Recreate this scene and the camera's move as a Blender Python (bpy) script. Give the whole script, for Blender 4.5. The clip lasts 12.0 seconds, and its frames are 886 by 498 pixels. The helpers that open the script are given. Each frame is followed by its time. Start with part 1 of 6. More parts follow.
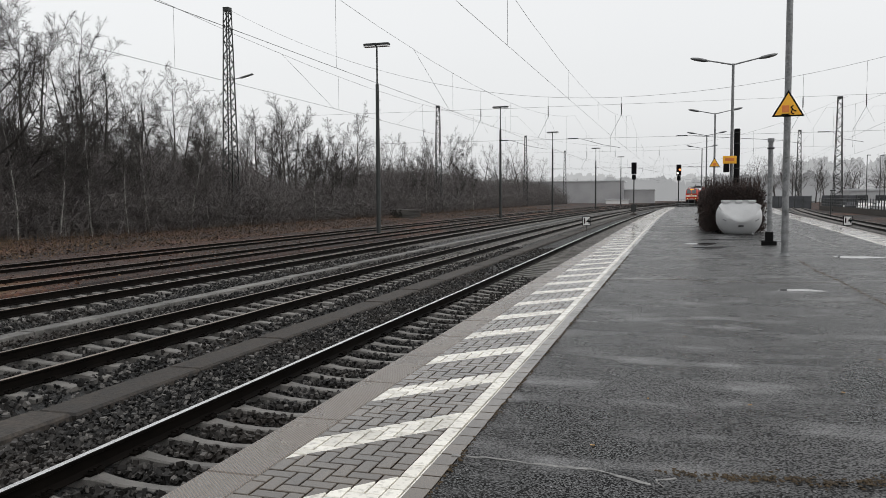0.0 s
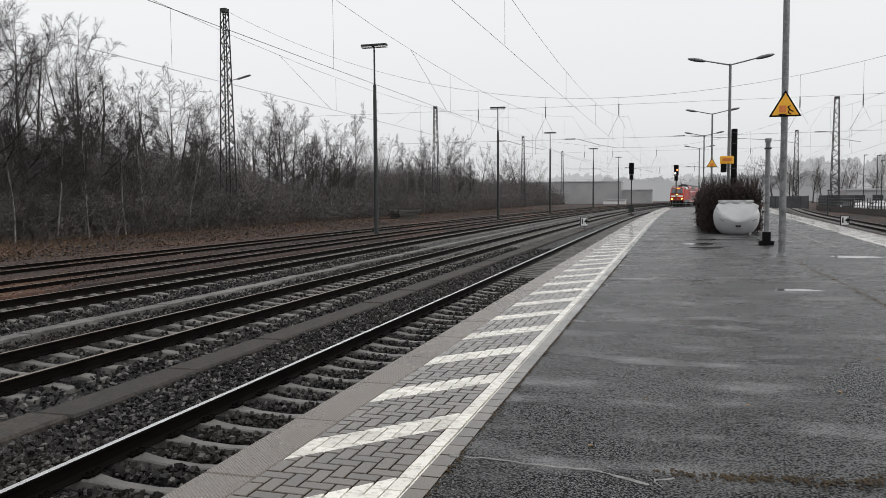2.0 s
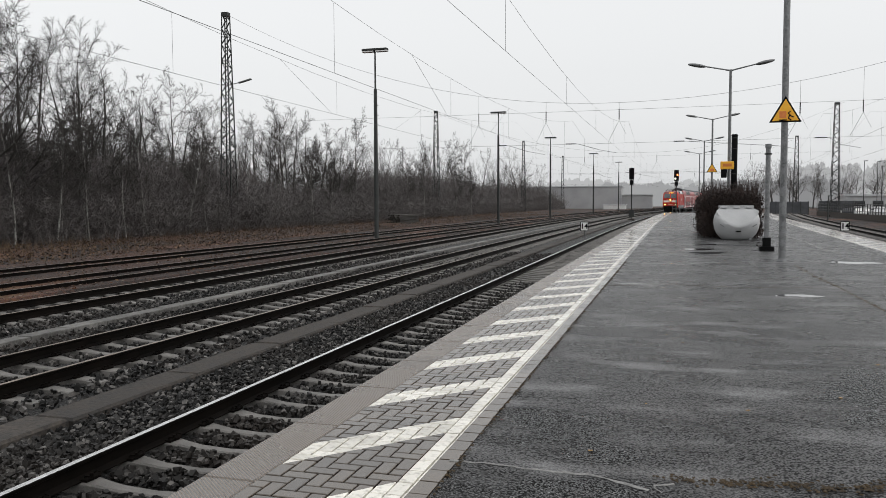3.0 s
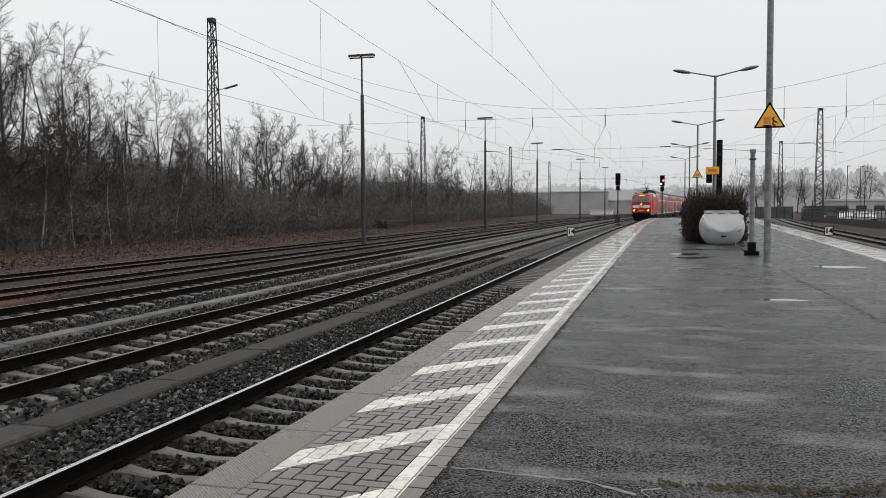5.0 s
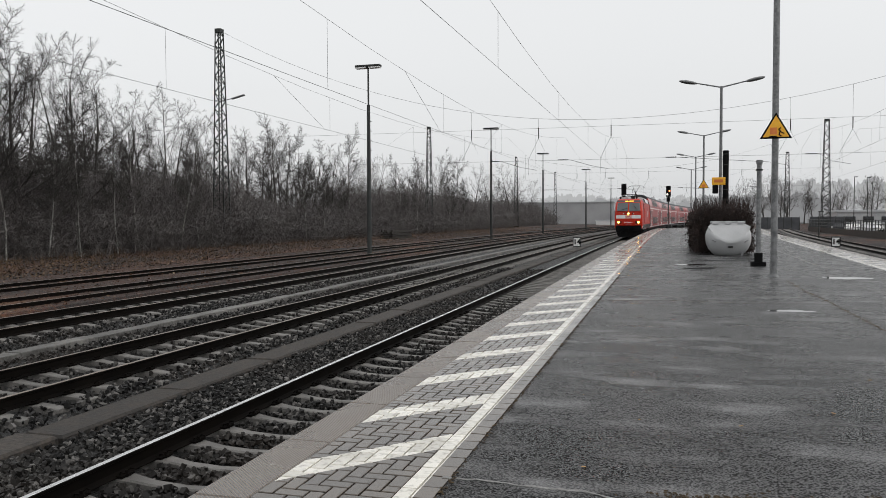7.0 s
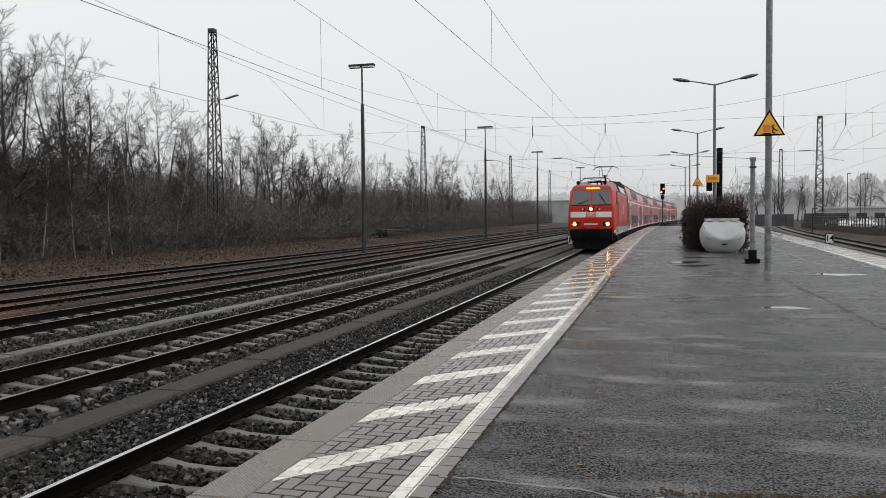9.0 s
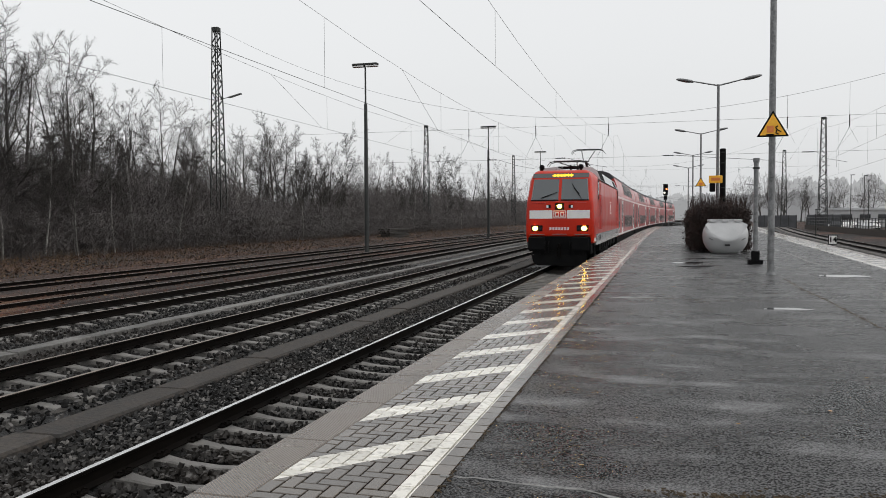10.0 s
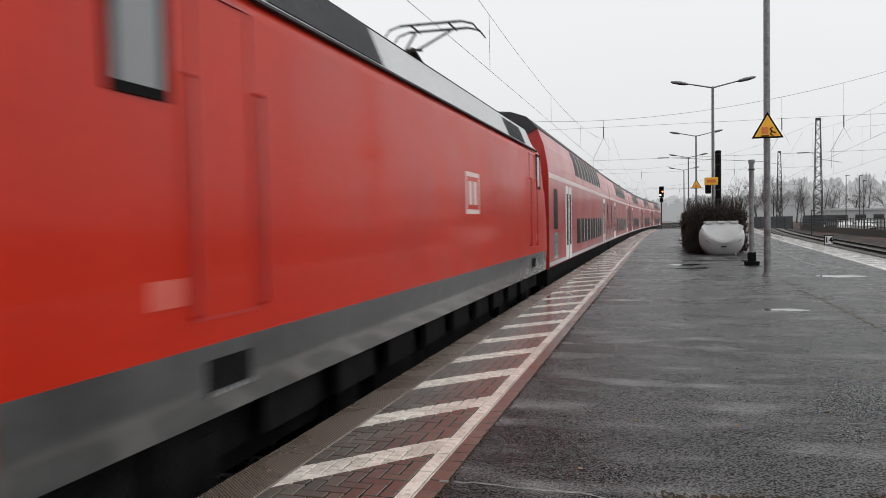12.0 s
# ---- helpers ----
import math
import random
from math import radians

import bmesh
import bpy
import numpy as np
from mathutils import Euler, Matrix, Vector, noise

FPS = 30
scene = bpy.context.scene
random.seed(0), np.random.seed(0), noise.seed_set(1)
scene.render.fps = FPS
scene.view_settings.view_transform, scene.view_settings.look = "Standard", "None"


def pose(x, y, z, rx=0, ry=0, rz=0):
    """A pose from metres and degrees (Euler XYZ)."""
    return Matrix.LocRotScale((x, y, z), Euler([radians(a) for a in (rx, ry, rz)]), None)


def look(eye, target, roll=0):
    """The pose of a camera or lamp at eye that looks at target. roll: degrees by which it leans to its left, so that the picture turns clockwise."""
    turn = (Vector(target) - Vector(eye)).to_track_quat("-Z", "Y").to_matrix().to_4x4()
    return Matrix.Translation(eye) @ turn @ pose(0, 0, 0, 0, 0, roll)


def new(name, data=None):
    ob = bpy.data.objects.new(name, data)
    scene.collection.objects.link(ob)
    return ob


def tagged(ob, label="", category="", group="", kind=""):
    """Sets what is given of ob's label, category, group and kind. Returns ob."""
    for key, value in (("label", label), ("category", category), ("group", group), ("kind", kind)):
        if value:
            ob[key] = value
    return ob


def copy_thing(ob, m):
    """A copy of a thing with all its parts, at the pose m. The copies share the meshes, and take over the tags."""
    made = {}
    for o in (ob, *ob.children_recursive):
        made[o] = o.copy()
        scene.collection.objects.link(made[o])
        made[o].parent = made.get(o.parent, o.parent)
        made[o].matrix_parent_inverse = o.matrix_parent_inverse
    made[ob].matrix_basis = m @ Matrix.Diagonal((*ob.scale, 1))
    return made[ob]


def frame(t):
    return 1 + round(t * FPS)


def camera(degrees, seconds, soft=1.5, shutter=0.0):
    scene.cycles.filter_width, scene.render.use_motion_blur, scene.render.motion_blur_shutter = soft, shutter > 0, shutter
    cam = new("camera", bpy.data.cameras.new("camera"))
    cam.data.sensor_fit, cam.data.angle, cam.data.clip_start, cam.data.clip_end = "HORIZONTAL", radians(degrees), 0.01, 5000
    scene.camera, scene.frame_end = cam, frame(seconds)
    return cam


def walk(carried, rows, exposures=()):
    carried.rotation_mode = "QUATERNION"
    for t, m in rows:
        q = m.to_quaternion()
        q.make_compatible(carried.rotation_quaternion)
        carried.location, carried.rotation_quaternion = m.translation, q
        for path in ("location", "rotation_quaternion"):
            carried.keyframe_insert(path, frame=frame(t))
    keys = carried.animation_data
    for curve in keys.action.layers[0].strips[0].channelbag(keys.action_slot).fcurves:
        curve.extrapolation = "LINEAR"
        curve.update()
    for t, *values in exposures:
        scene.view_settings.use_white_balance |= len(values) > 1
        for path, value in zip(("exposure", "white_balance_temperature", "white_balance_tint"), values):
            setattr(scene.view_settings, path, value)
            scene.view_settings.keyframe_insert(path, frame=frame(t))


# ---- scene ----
# Camera: hand-held on the platform, turning a little.
EYE = 1.587
HP = 0.681          # platform top above the rail heads
cam = camera(58.8, 12.0, soft=0.5, shutter=0.4)
TURNS = [(0.0, 86.267, 0.332, 16.568), (0.5, 86.309, 0.447, 16.41), (1.0, 86.343, 0.446, 16.39),
         (1.5, 86.161, 0.499, 16.236), (2.0, 86.317, 0.455, 16.401), (2.5, 86.328, 0.351, 16.459),
         (3.0, 86.635, 0.26, 16.419), (5.0, 87.037, 0.373, 15.48), (5.5, 87.47, 0.427, 15.606),
         (6.0, 87.542, 0.355, 15.95), (6.5, 87.607, 0.264, 15.993), (7.0, 87.767, 0.25, 15.902),
         (9.0, 87.693, 0.594, 15.516), (9.5, 87.622, 0.366, 15.656), (10.0, 87.659, 0.33, 15.713),
         (10.5, 87.682, 0.325, 15.323), (11.0, 87.896, 0.542, 14.912), (11.5, 87.89, 0.83, 15.204),
         (12.0, 88.01, 0.975, 15.458)]
walk(cam, [(t, pose(0, 0, EYE, rx, ry, rz)) for t, rx, ry, rz in TURNS], exposures=[(0.0, 0.07), (3.0, 0.06), (5.2, 0.0), (11.2, 0.0), (11.6, 0.02), (12.0, 0.06)])

# ---- light: a flat overcast winter sky ----
world = bpy.data.worlds.new("overcast_sky")
scene.world = world
world.use_nodes = True
wn, wl = world.node_tree.nodes, world.node_tree.links
wn.clear()
w_out = wn.new("ShaderNodeOutputWorld")
w_sky = wn.new("ShaderNodeTexSky")
w_sky.sky_type = "NISHITA"
w_sky.sun_disc = False
w_sky.sun_elevation, w_sky.sun_rotation = radians(42), radians(100)
w_sky.dust_density, w_sky.air_density = 4.0, 1.5
w_grey = wn.new("ShaderNodeHueSaturation")
w_grey.inputs["Saturation"].default_value = 0.1
w_bg = wn.new("ShaderNodeBackground")
w_bg.inputs["Strength"].default_value = 0.05
w_cloud = wn.new("ShaderNodeBackground")
w_cloud.inputs["Strength"].default_value = 0.72
w_geo = wn.new("ShaderNodeTexCoord")
w_sep = wn.new("ShaderNodeSeparateXYZ")
w_ramp = wn.new("ShaderNodeValToRGB")
w_ramp.color_ramp.elements[0].position, w_ramp.color_ramp.elements[0].color = 0.0, (0.845, 0.86, 0.875, 1)
w_ramp.color_ramp.elements[1].position, w_ramp.color_ramp.elements[1].color = 0.7, (1.01, 1.018, 1.028, 1)
w_noise = wn.new("ShaderNodeTexNoise")
w_noise.inputs["Scale"].default_value = 2.2
w_noise.inputs["Detail"].default_value = 5
w_mix = wn.new("ShaderNodeMix")
w_mix.data_type, w_mix.blend_type = "RGBA", "SOFT_LIGHT"
w_mix.inputs["Factor"].default_value = 0.16
w_add = wn.new("ShaderNodeAddShader")
wl.new(w_geo.outputs["Generated"], w_sep.inputs[0])
wl.new(w_sep.outputs["Z"], w_ramp.inputs[0])
wl.new(w_geo.outputs["Generated"], w_noise.inputs["Vector"])
wl.new(w_ramp.outputs[0], w_mix.inputs["A"])
wl.new(w_noise.outputs["Fac"], w_mix.inputs["B"])
wl.new(w_mix.outputs["Result"], w_cloud.inputs["Color"])
wl.new(w_sky.outputs[0], w_grey.inputs["Color"])
wl.new(w_grey.outputs[0], w_bg.inputs["Color"])
wl.new(w_bg.outputs[0], w_add.inputs[0])
wl.new(w_cloud.outputs[0], w_add.inputs[1])
wl.new(w_add.outputs[0], w_out.inputs["Surface"])
sun = new("sun", bpy.data.lights.new("sun", "SUN"))
sun.data.energy, sun.data.angle, sun.data.color = 0.3, radians(40), (1.0, 0.97, 0.93)
sun.matrix_world = look((45, -8, 42), (0, 0, 0))
scene.view_settings.exposure = 0.0


# ---- materials ----
def nodes(name):
    m = bpy.data.materials.new(name)
    m.use_nodes = True
    return m, m.node_tree.nodes, m.node_tree.links, m.node_tree.nodes["Principled BSDF"]


def ramp(n, l, source, stops):
    r = n.new("ShaderNodeValToRGB")
    while len(r.color_ramp.elements) < len(stops):
        r.color_ramp.elements.new(0.5)
    for e, (p, c) in zip(r.color_ramp.elements, stops):
        e.position, e.color = p, (*c, 1) if len(c) == 3 else c
    l.new(source, r.inputs[0])
    return r.outputs[0]


def tex(n, l, coord, scale, detail=6, kind="noise", stretch=None):
    """A noise or cell texture at a scale in cycles per metre."""
    if stretch:
        mp = n.new("ShaderNodeMapping")
        mp.inputs["Scale"].default_value = stretch
        l.new(coord, mp.inputs[0])
        coord = mp.outputs[0]
    t = n.new("ShaderNodeTexNoise" if kind == "noise" else "ShaderNodeTexVoronoi")
    t.inputs["Scale"].default_value = scale
    if kind == "noise":
        t.inputs["Detail"].default_value = detail
    l.new(coord, t.inputs["Vector"])
    return t


def blend(n, l, a, b, fac, mode="MIX"):
    mx = n.new("ShaderNodeMix")
    mx.data_type, mx.blend_type = "RGBA", mode
    for key, v in (("A", a), ("B", b), ("Factor", fac)):
        if isinstance(v, (int, float)):
            mx.inputs[key].default_value = v
        elif isinstance(v, tuple):
            mx.inputs[key].default_value = (*v, 1)
        else:
            l.new(v, mx.inputs[key])
    return mx.outputs["Result"]


def maths(n, l, op, a, b=0.0):
    m = n.new("ShaderNodeMath")
    m.operation = op
    for i, v in enumerate((a, b)):
        if isinstance(v, (int, float)):
            m.inputs[i].default_value = v
        else:
            l.new(v, m.inputs[i])
    return m.outputs[0]


def bump(n, l, p, height, strength, dist):
    b = n.new("ShaderNodeBump")
    b.inputs["Strength"].default_value, b.inputs["Distance"].default_value = strength, dist
    l.new(height, b.inputs["Height"])
    l.new(b.outputs[0], p.inputs["Normal"])


def surface(name, dark, light, rough=(0.5, 0.7), grain=60.0, broad=2.0, metal=0.0, relief=0.3, dist=0.003, spread=0.12, world_space=True, coat=0.0):
    """A worn surface: two colours mixed by a broad stain and a fine grain, a little different on every piece."""
    m, n, l, p = nodes(name)
    co = n.new("ShaderNodeNewGeometry").outputs["Position"] if world_space else n.new("ShaderNodeTexCoord").outputs["Object"]
    big, small = tex(n, l, co, broad, 5), tex(n, l, co, grain, 4)
    f = maths(n, l, "ADD", maths(n, l, "MULTIPLY", big.outputs["Fac"], 0.6), maths(n, l, "MULTIPLY", small.outputs["Fac"], 0.4))
    col = ramp(n, l, f, [(0.35, dark), (0.65, light)])
    if spread:
        info = n.new("ShaderNodeObjectInfo")
        v = maths(n, l, "ADD", maths(n, l, "MULTIPLY", info.outputs["Random"], spread * 2), 1 - spread)
        hs = n.new("ShaderNodeHueSaturation")
        l.new(col, hs.inputs["Color"])
        l.new(v, hs.inputs["Value"])
        col = hs.outputs[0]
    l.new(col, p.inputs["Base Color"])
    l.new(ramp(n, l, big.outputs["Fac"], [(0.3, (rough[0],) * 3), (0.7, (rough[1],) * 3)]), p.inputs["Roughness"])
    p.inputs["Specular IOR Level"].default_value = 0.45 if "faded" in name else 0.18 if "red" in name else 0.04 if "black" in name or "dark" in name else 0.5
    p.inputs["Metallic"].default_value = metal
    p.inputs["Coat Weight"].default_value, p.inputs["Coat Roughness"].default_value = coat, 0.09
    if relief:
        bump(n, l, p, small.outputs["Fac"], relief, dist)
    return m


def glow(name, colour, strength):
    m, n, l, p = nodes(name)
    p.inputs["Base Color"].default_value = (*colour, 1)
    p.inputs["Emission Color"].default_value = (*colour, 1)
    p.inputs["Emission Strength"].default_value = strength
    return m


def asphalt():
    """Wet asphalt: dark chippings under a film of water, open pits between them with their shade painted in, damp zones
    and dried pale patches.
    """
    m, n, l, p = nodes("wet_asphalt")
    co = n.new("ShaderNodeNewGeometry").outputs["Position"]
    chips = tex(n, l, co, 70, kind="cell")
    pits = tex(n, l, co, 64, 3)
    fine = tex(n, l, co, 190, 2)
    dry = tex(n, l, co, 1.15, 8, stretch=(0.8, 1.75, 1))
    damp = tex(n, l, co, 0.42, 6, stretch=(0.7, 1.3, 1))
    stone = ramp(n, l, chips.outputs["Color"], [(0.15, (0.004, 0.004, 0.0043)), (0.55, (0.02, 0.02, 0.0205)), (0.85, (0.062, 0.062, 0.063)), (1.0, (0.2, 0.2, 0.2))])
    pit_shade = ramp(n, l, maths(n, l, "ADD", chips.outputs["Distance"], maths(n, l, "MULTIPLY", pits.outputs["Fac"], 0.7)), [(0.76, (1, 1, 1)), (1.04, (0, 0, 0))])
    patch = maths(n, l, "ADD", dry.outputs["Fac"], maths(n, l, "MULTIPLY", maths(n, l, "SUBTRACT", pits.outputs["Fac"], 0.5), 0.3))
    patch = ramp(n, l, patch, [(0.47, (0, 0, 0)), (0.56, (0.14,) * 3), (0.66, (0.55,) * 3), (0.76, (0.98,) * 3)])
    # pits near black and without gloss, their shade put into the colour
    col = blend(n, l, (0.0032, 0.0032, 0.0033), stone, pit_shade)
    col = blend(n, l, col, (0.25, 0.25, 0.252), patch)
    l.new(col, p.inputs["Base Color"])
    wet = maths(n, l, "ADD", maths(n, l, "MULTIPLY", dry.outputs["Fac"], 0.5), maths(n, l, "MULTIPLY", damp.outputs["Fac"], 0.5))
    l.new(ramp(n, l, wet, [(0.4, (0.2,) * 3), (0.6, (0.4,) * 3)]), p.inputs["Roughness"])
    gloss = maths(n, l, "MULTIPLY", pit_shade, ramp(n, l, damp.outputs["Fac"], [(0.4, (0.75,) * 3), (0.58, (1.5,) * 3)]))
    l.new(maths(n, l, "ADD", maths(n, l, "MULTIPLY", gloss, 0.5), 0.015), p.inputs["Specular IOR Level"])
    h = maths(n, l, "ADD", maths(n, l, "MULTIPLY", pit_shade, 0.8), maths(n, l, "ADD", maths(n, l, "MULTIPLY", chips.outputs["Distance"], -0.5), maths(n, l, "MULTIPLY", fine.outputs["Fac"], 0.25)))
    bump(n, l, p, h, 1.0, 0.007)
    return m


def paving(mirror=False):
    """Concrete blocks with white warning stripes and a white line laid along them."""
    m, n, l, p = nodes("striped_paving_far_edge" if mirror else "striped_paving")
    co = n.new("ShaderNodeNewGeometry").outputs["Position"]
    sep = n.new("ShaderNodeSeparateXYZ")
    l.new(co, sep.inputs[0])
    info, isl = n.new("ShaderNodeObjectInfo"), n.new("ShaderNodeNewGeometry")
    rnd = maths(n, l, "FRACT", maths(n, l, "ADD", info.outputs["Random"], isl.outputs["Random Per Island"]))
    big, small = tex(n, l, co, 1.3, 6), tex(n, l, co, 160, 3)
    grey = ramp(n, l, rnd, [(0.0, (0.042, 0.031, 0.022)), (1.0, (0.095, 0.074, 0.055))])
    grey = blend(n, l, grey, (0.05, 0.046, 0.042), ramp(n, l, big.outputs["Fac"], [(0.45, (0, 0, 0)), (0.7, (0.7,) * 3)]))
    white = ramp(n, l, rnd, [(0.0, (0.56, 0.535, 0.47)), (1.0, (0.86, 0.83, 0.75))])
    white = blend(n, l, white, (0.3, 0.28, 0.25), ramp(n, l, big.outputs["Fac"], [(0.5, (0, 0, 0)), (0.8, (0.6,) * 3)]))
    grime = tex(n, l, co, 22, 6)
    white = blend(n, l, white, (0.16, 0.14, 0.11), ramp(n, l, grime.outputs["Fac"], [(0.5, (0, 0, 0)), (0.72, (0.6,) * 3)]))
    yk = maths(n, l, "MAXIMUM", maths(n, l, "SUBTRACT", sep.outputs["Y"], 45), 0.0)
    x = maths(n, l, "SUBTRACT", sep.outputs["X"], maths(n, l, "MULTIPLY", maths(n, l, "MULTIPLY", yk, yk), 0.0002))
    if mirror:
        x = maths(n, l, "SUBTRACT", maths(n, l, "ADD", 7.66 - 1.26 - 2.634, maths(n, l, "MULTIPLY", sep.outputs["Y"], 0.042)), x)
    u = maths(n, l, "SUBTRACT", sep.outputs["Y"], maths(n, l, "MULTIPLY", maths(n, l, "ADD", x, 2.29), 1.13))
    u = maths(n, l, "FRACT", maths(n, l, "DIVIDE", maths(n, l, "SUBTRACT", u, 4.24 - 14.0), 1.4))
    stripe = maths(n, l, "LESS_THAN", u, 0.297)
    left = maths(n, l, "LESS_THAN", x, -1.5)
    line = maths(n, l, "MULTIPLY", maths(n, l, "GREATER_THAN", x, -1.505), maths(n, l, "LESS_THAN", x, -1.385))
    isw = maths(n, l, "MAXIMUM", maths(n, l, "MULTIPLY", stripe, left), line)
    col = blend(n, l, grey, white, isw)
    col = blend(n, l, col, (0.3, 0.29, 0.27), maths(n, l, "MULTIPLY", small.outputs["Fac"], 0.1))
    l.new(col, p.inputs["Base Color"])
    l.new(ramp(n, l, big.outputs["Fac"], [(0.35, (0.07,) * 3), (0.7, (0.24,) * 3)]), p.inputs["Roughness"])
    p.inputs["Specular IOR Level"].default_value = 0.75
    bump(n, l, p, small.outputs["Fac"], 0.25, 0.002)
    return m


def ribbed():
    """Concrete edge slab with fine diagonal ribs."""
    m, n, l, p = nodes("ribbed_concrete")
    co = n.new("ShaderNodeNewGeometry").outputs["Position"]
    w = n.new("ShaderNodeTexWave")
    w.inputs["Scale"].default_value = 17.0
    w.inputs["Distortion"].default_value = 0.0
    mp = n.new("ShaderNodeMapping")
    mp.inputs["Rotation"].default_value = (0, 0, radians(-47))
    l.new(co, mp.inputs[0])
    l.new(mp.outputs[0], w.inputs["Vector"])
    big, small = tex(n, l, co, 1.1, 6), tex(n, l, co, 140, 3)
    col = ramp(n, l, big.outputs["Fac"], [(0.3, (0.12, 0.09, 0.066)), (0.7, (0.2, 0.156, 0.12))])
    col = blend(n, l, col, (0.07, 0.064, 0.058), maths(n, l, "MULTIPLY", maths(n, l, "SUBTRACT", 1.0, w.outputs["Fac"]), 0.85))
    l.new(col, p.inputs["Base Color"])
    l.new(ramp(n, l, big.outputs["Fac"], [(0.35, (0.2,) * 3), (0.7, (0.36,) * 3)]), p.inputs["Roughness"])
    p.inputs["Specular IOR Level"].default_value = 0.8
    bump(n, l, p, maths(n, l, "ADD", w.outputs["Fac"], maths(n, l, "MULTIPLY", small.outputs["Fac"], 0.3)), 0.6, 0.004)
    return m


def ballast_mat(name, dark, light, rust, scale=16):
    m, n, l, p = nodes(name)
    co = n.new("ShaderNodeNewGeometry").outputs["Position"]
    cells = tex(n, l, co, scale, kind="cell")
    edge = tex(n, l, co, scale, kind="cell")
    edge.feature = "DISTANCE_TO_EDGE"
    big, fine = tex(n, l, co, 0.5, 6), tex(n, l, co, 90, 3)
    col = ramp(n, l, cells.outputs["Color"], [(0.1, dark), (0.9, light)])
    col = blend(n, l, col, rust, ramp(n, l, big.outputs["Fac"], [(0.4, (0, 0, 0)), (0.65, (0.65,) * 3)]))
    # gaps between stones painted near black for the shade in them
    col = blend(n, l, col, (0.008, 0.008, 0.008), ramp(n, l, edge.outputs["Distance"], [(0.0, (0.95,) * 3), (0.13, (0, 0, 0))]))
    l.new(col, p.inputs["Base Color"])
    p.inputs["Roughness"].default_value = 0.62
    h = maths(n, l, "ADD", ramp(n, l, edge.outputs["Distance"], [(0, (0, 0, 0)), (0.3, (1, 1, 1))]), maths(n, l, "MULTIPLY", fine.outputs["Fac"], 0.25))
    bump(n, l, p, h, 1.0, 0.035)
    return m


def litter_mat():
    """Rusty-brown strip of dead leaves, dry grass and old ballast."""
    m, n, l, p = nodes("leaf_litter")
    co = n.new("ShaderNodeNewGeometry").outputs["Position"]
    a, b, c = tex(n, l, co, 0.28, 7, stretch=(1.0, 0.35, 1)), tex(n, l, co, 9, 6), tex(n, l, co, 26, kind="cell")
    f = maths(n, l, "ADD", maths(n, l, "MULTIPLY", a.outputs["Fac"], 0.6), maths(n, l, "MULTIPLY", b.outputs["Fac"], 0.4))
    col = ramp(n, l, f, [(0.4, (0.004, 0.003, 0.0025)), (0.48, (0.014, 0.008, 0.006)), (0.55, (0.045, 0.017, 0.009)), (0.62, (0.1, 0.04, 0.016)), (0.74, (0.12, 0.085, 0.045))])
    col = blend(n, l, col, c.outputs["Color"], 0.22, "OVERLAY")
    l.new(col, p.inputs["Base Color"])
    p.inputs["Roughness"].default_value = 0.85
    bump(n, l, p, maths(n, l, "ADD", b.outputs["Fac"], c.outputs["Distance"]), 0.8, 0.05)
    return m


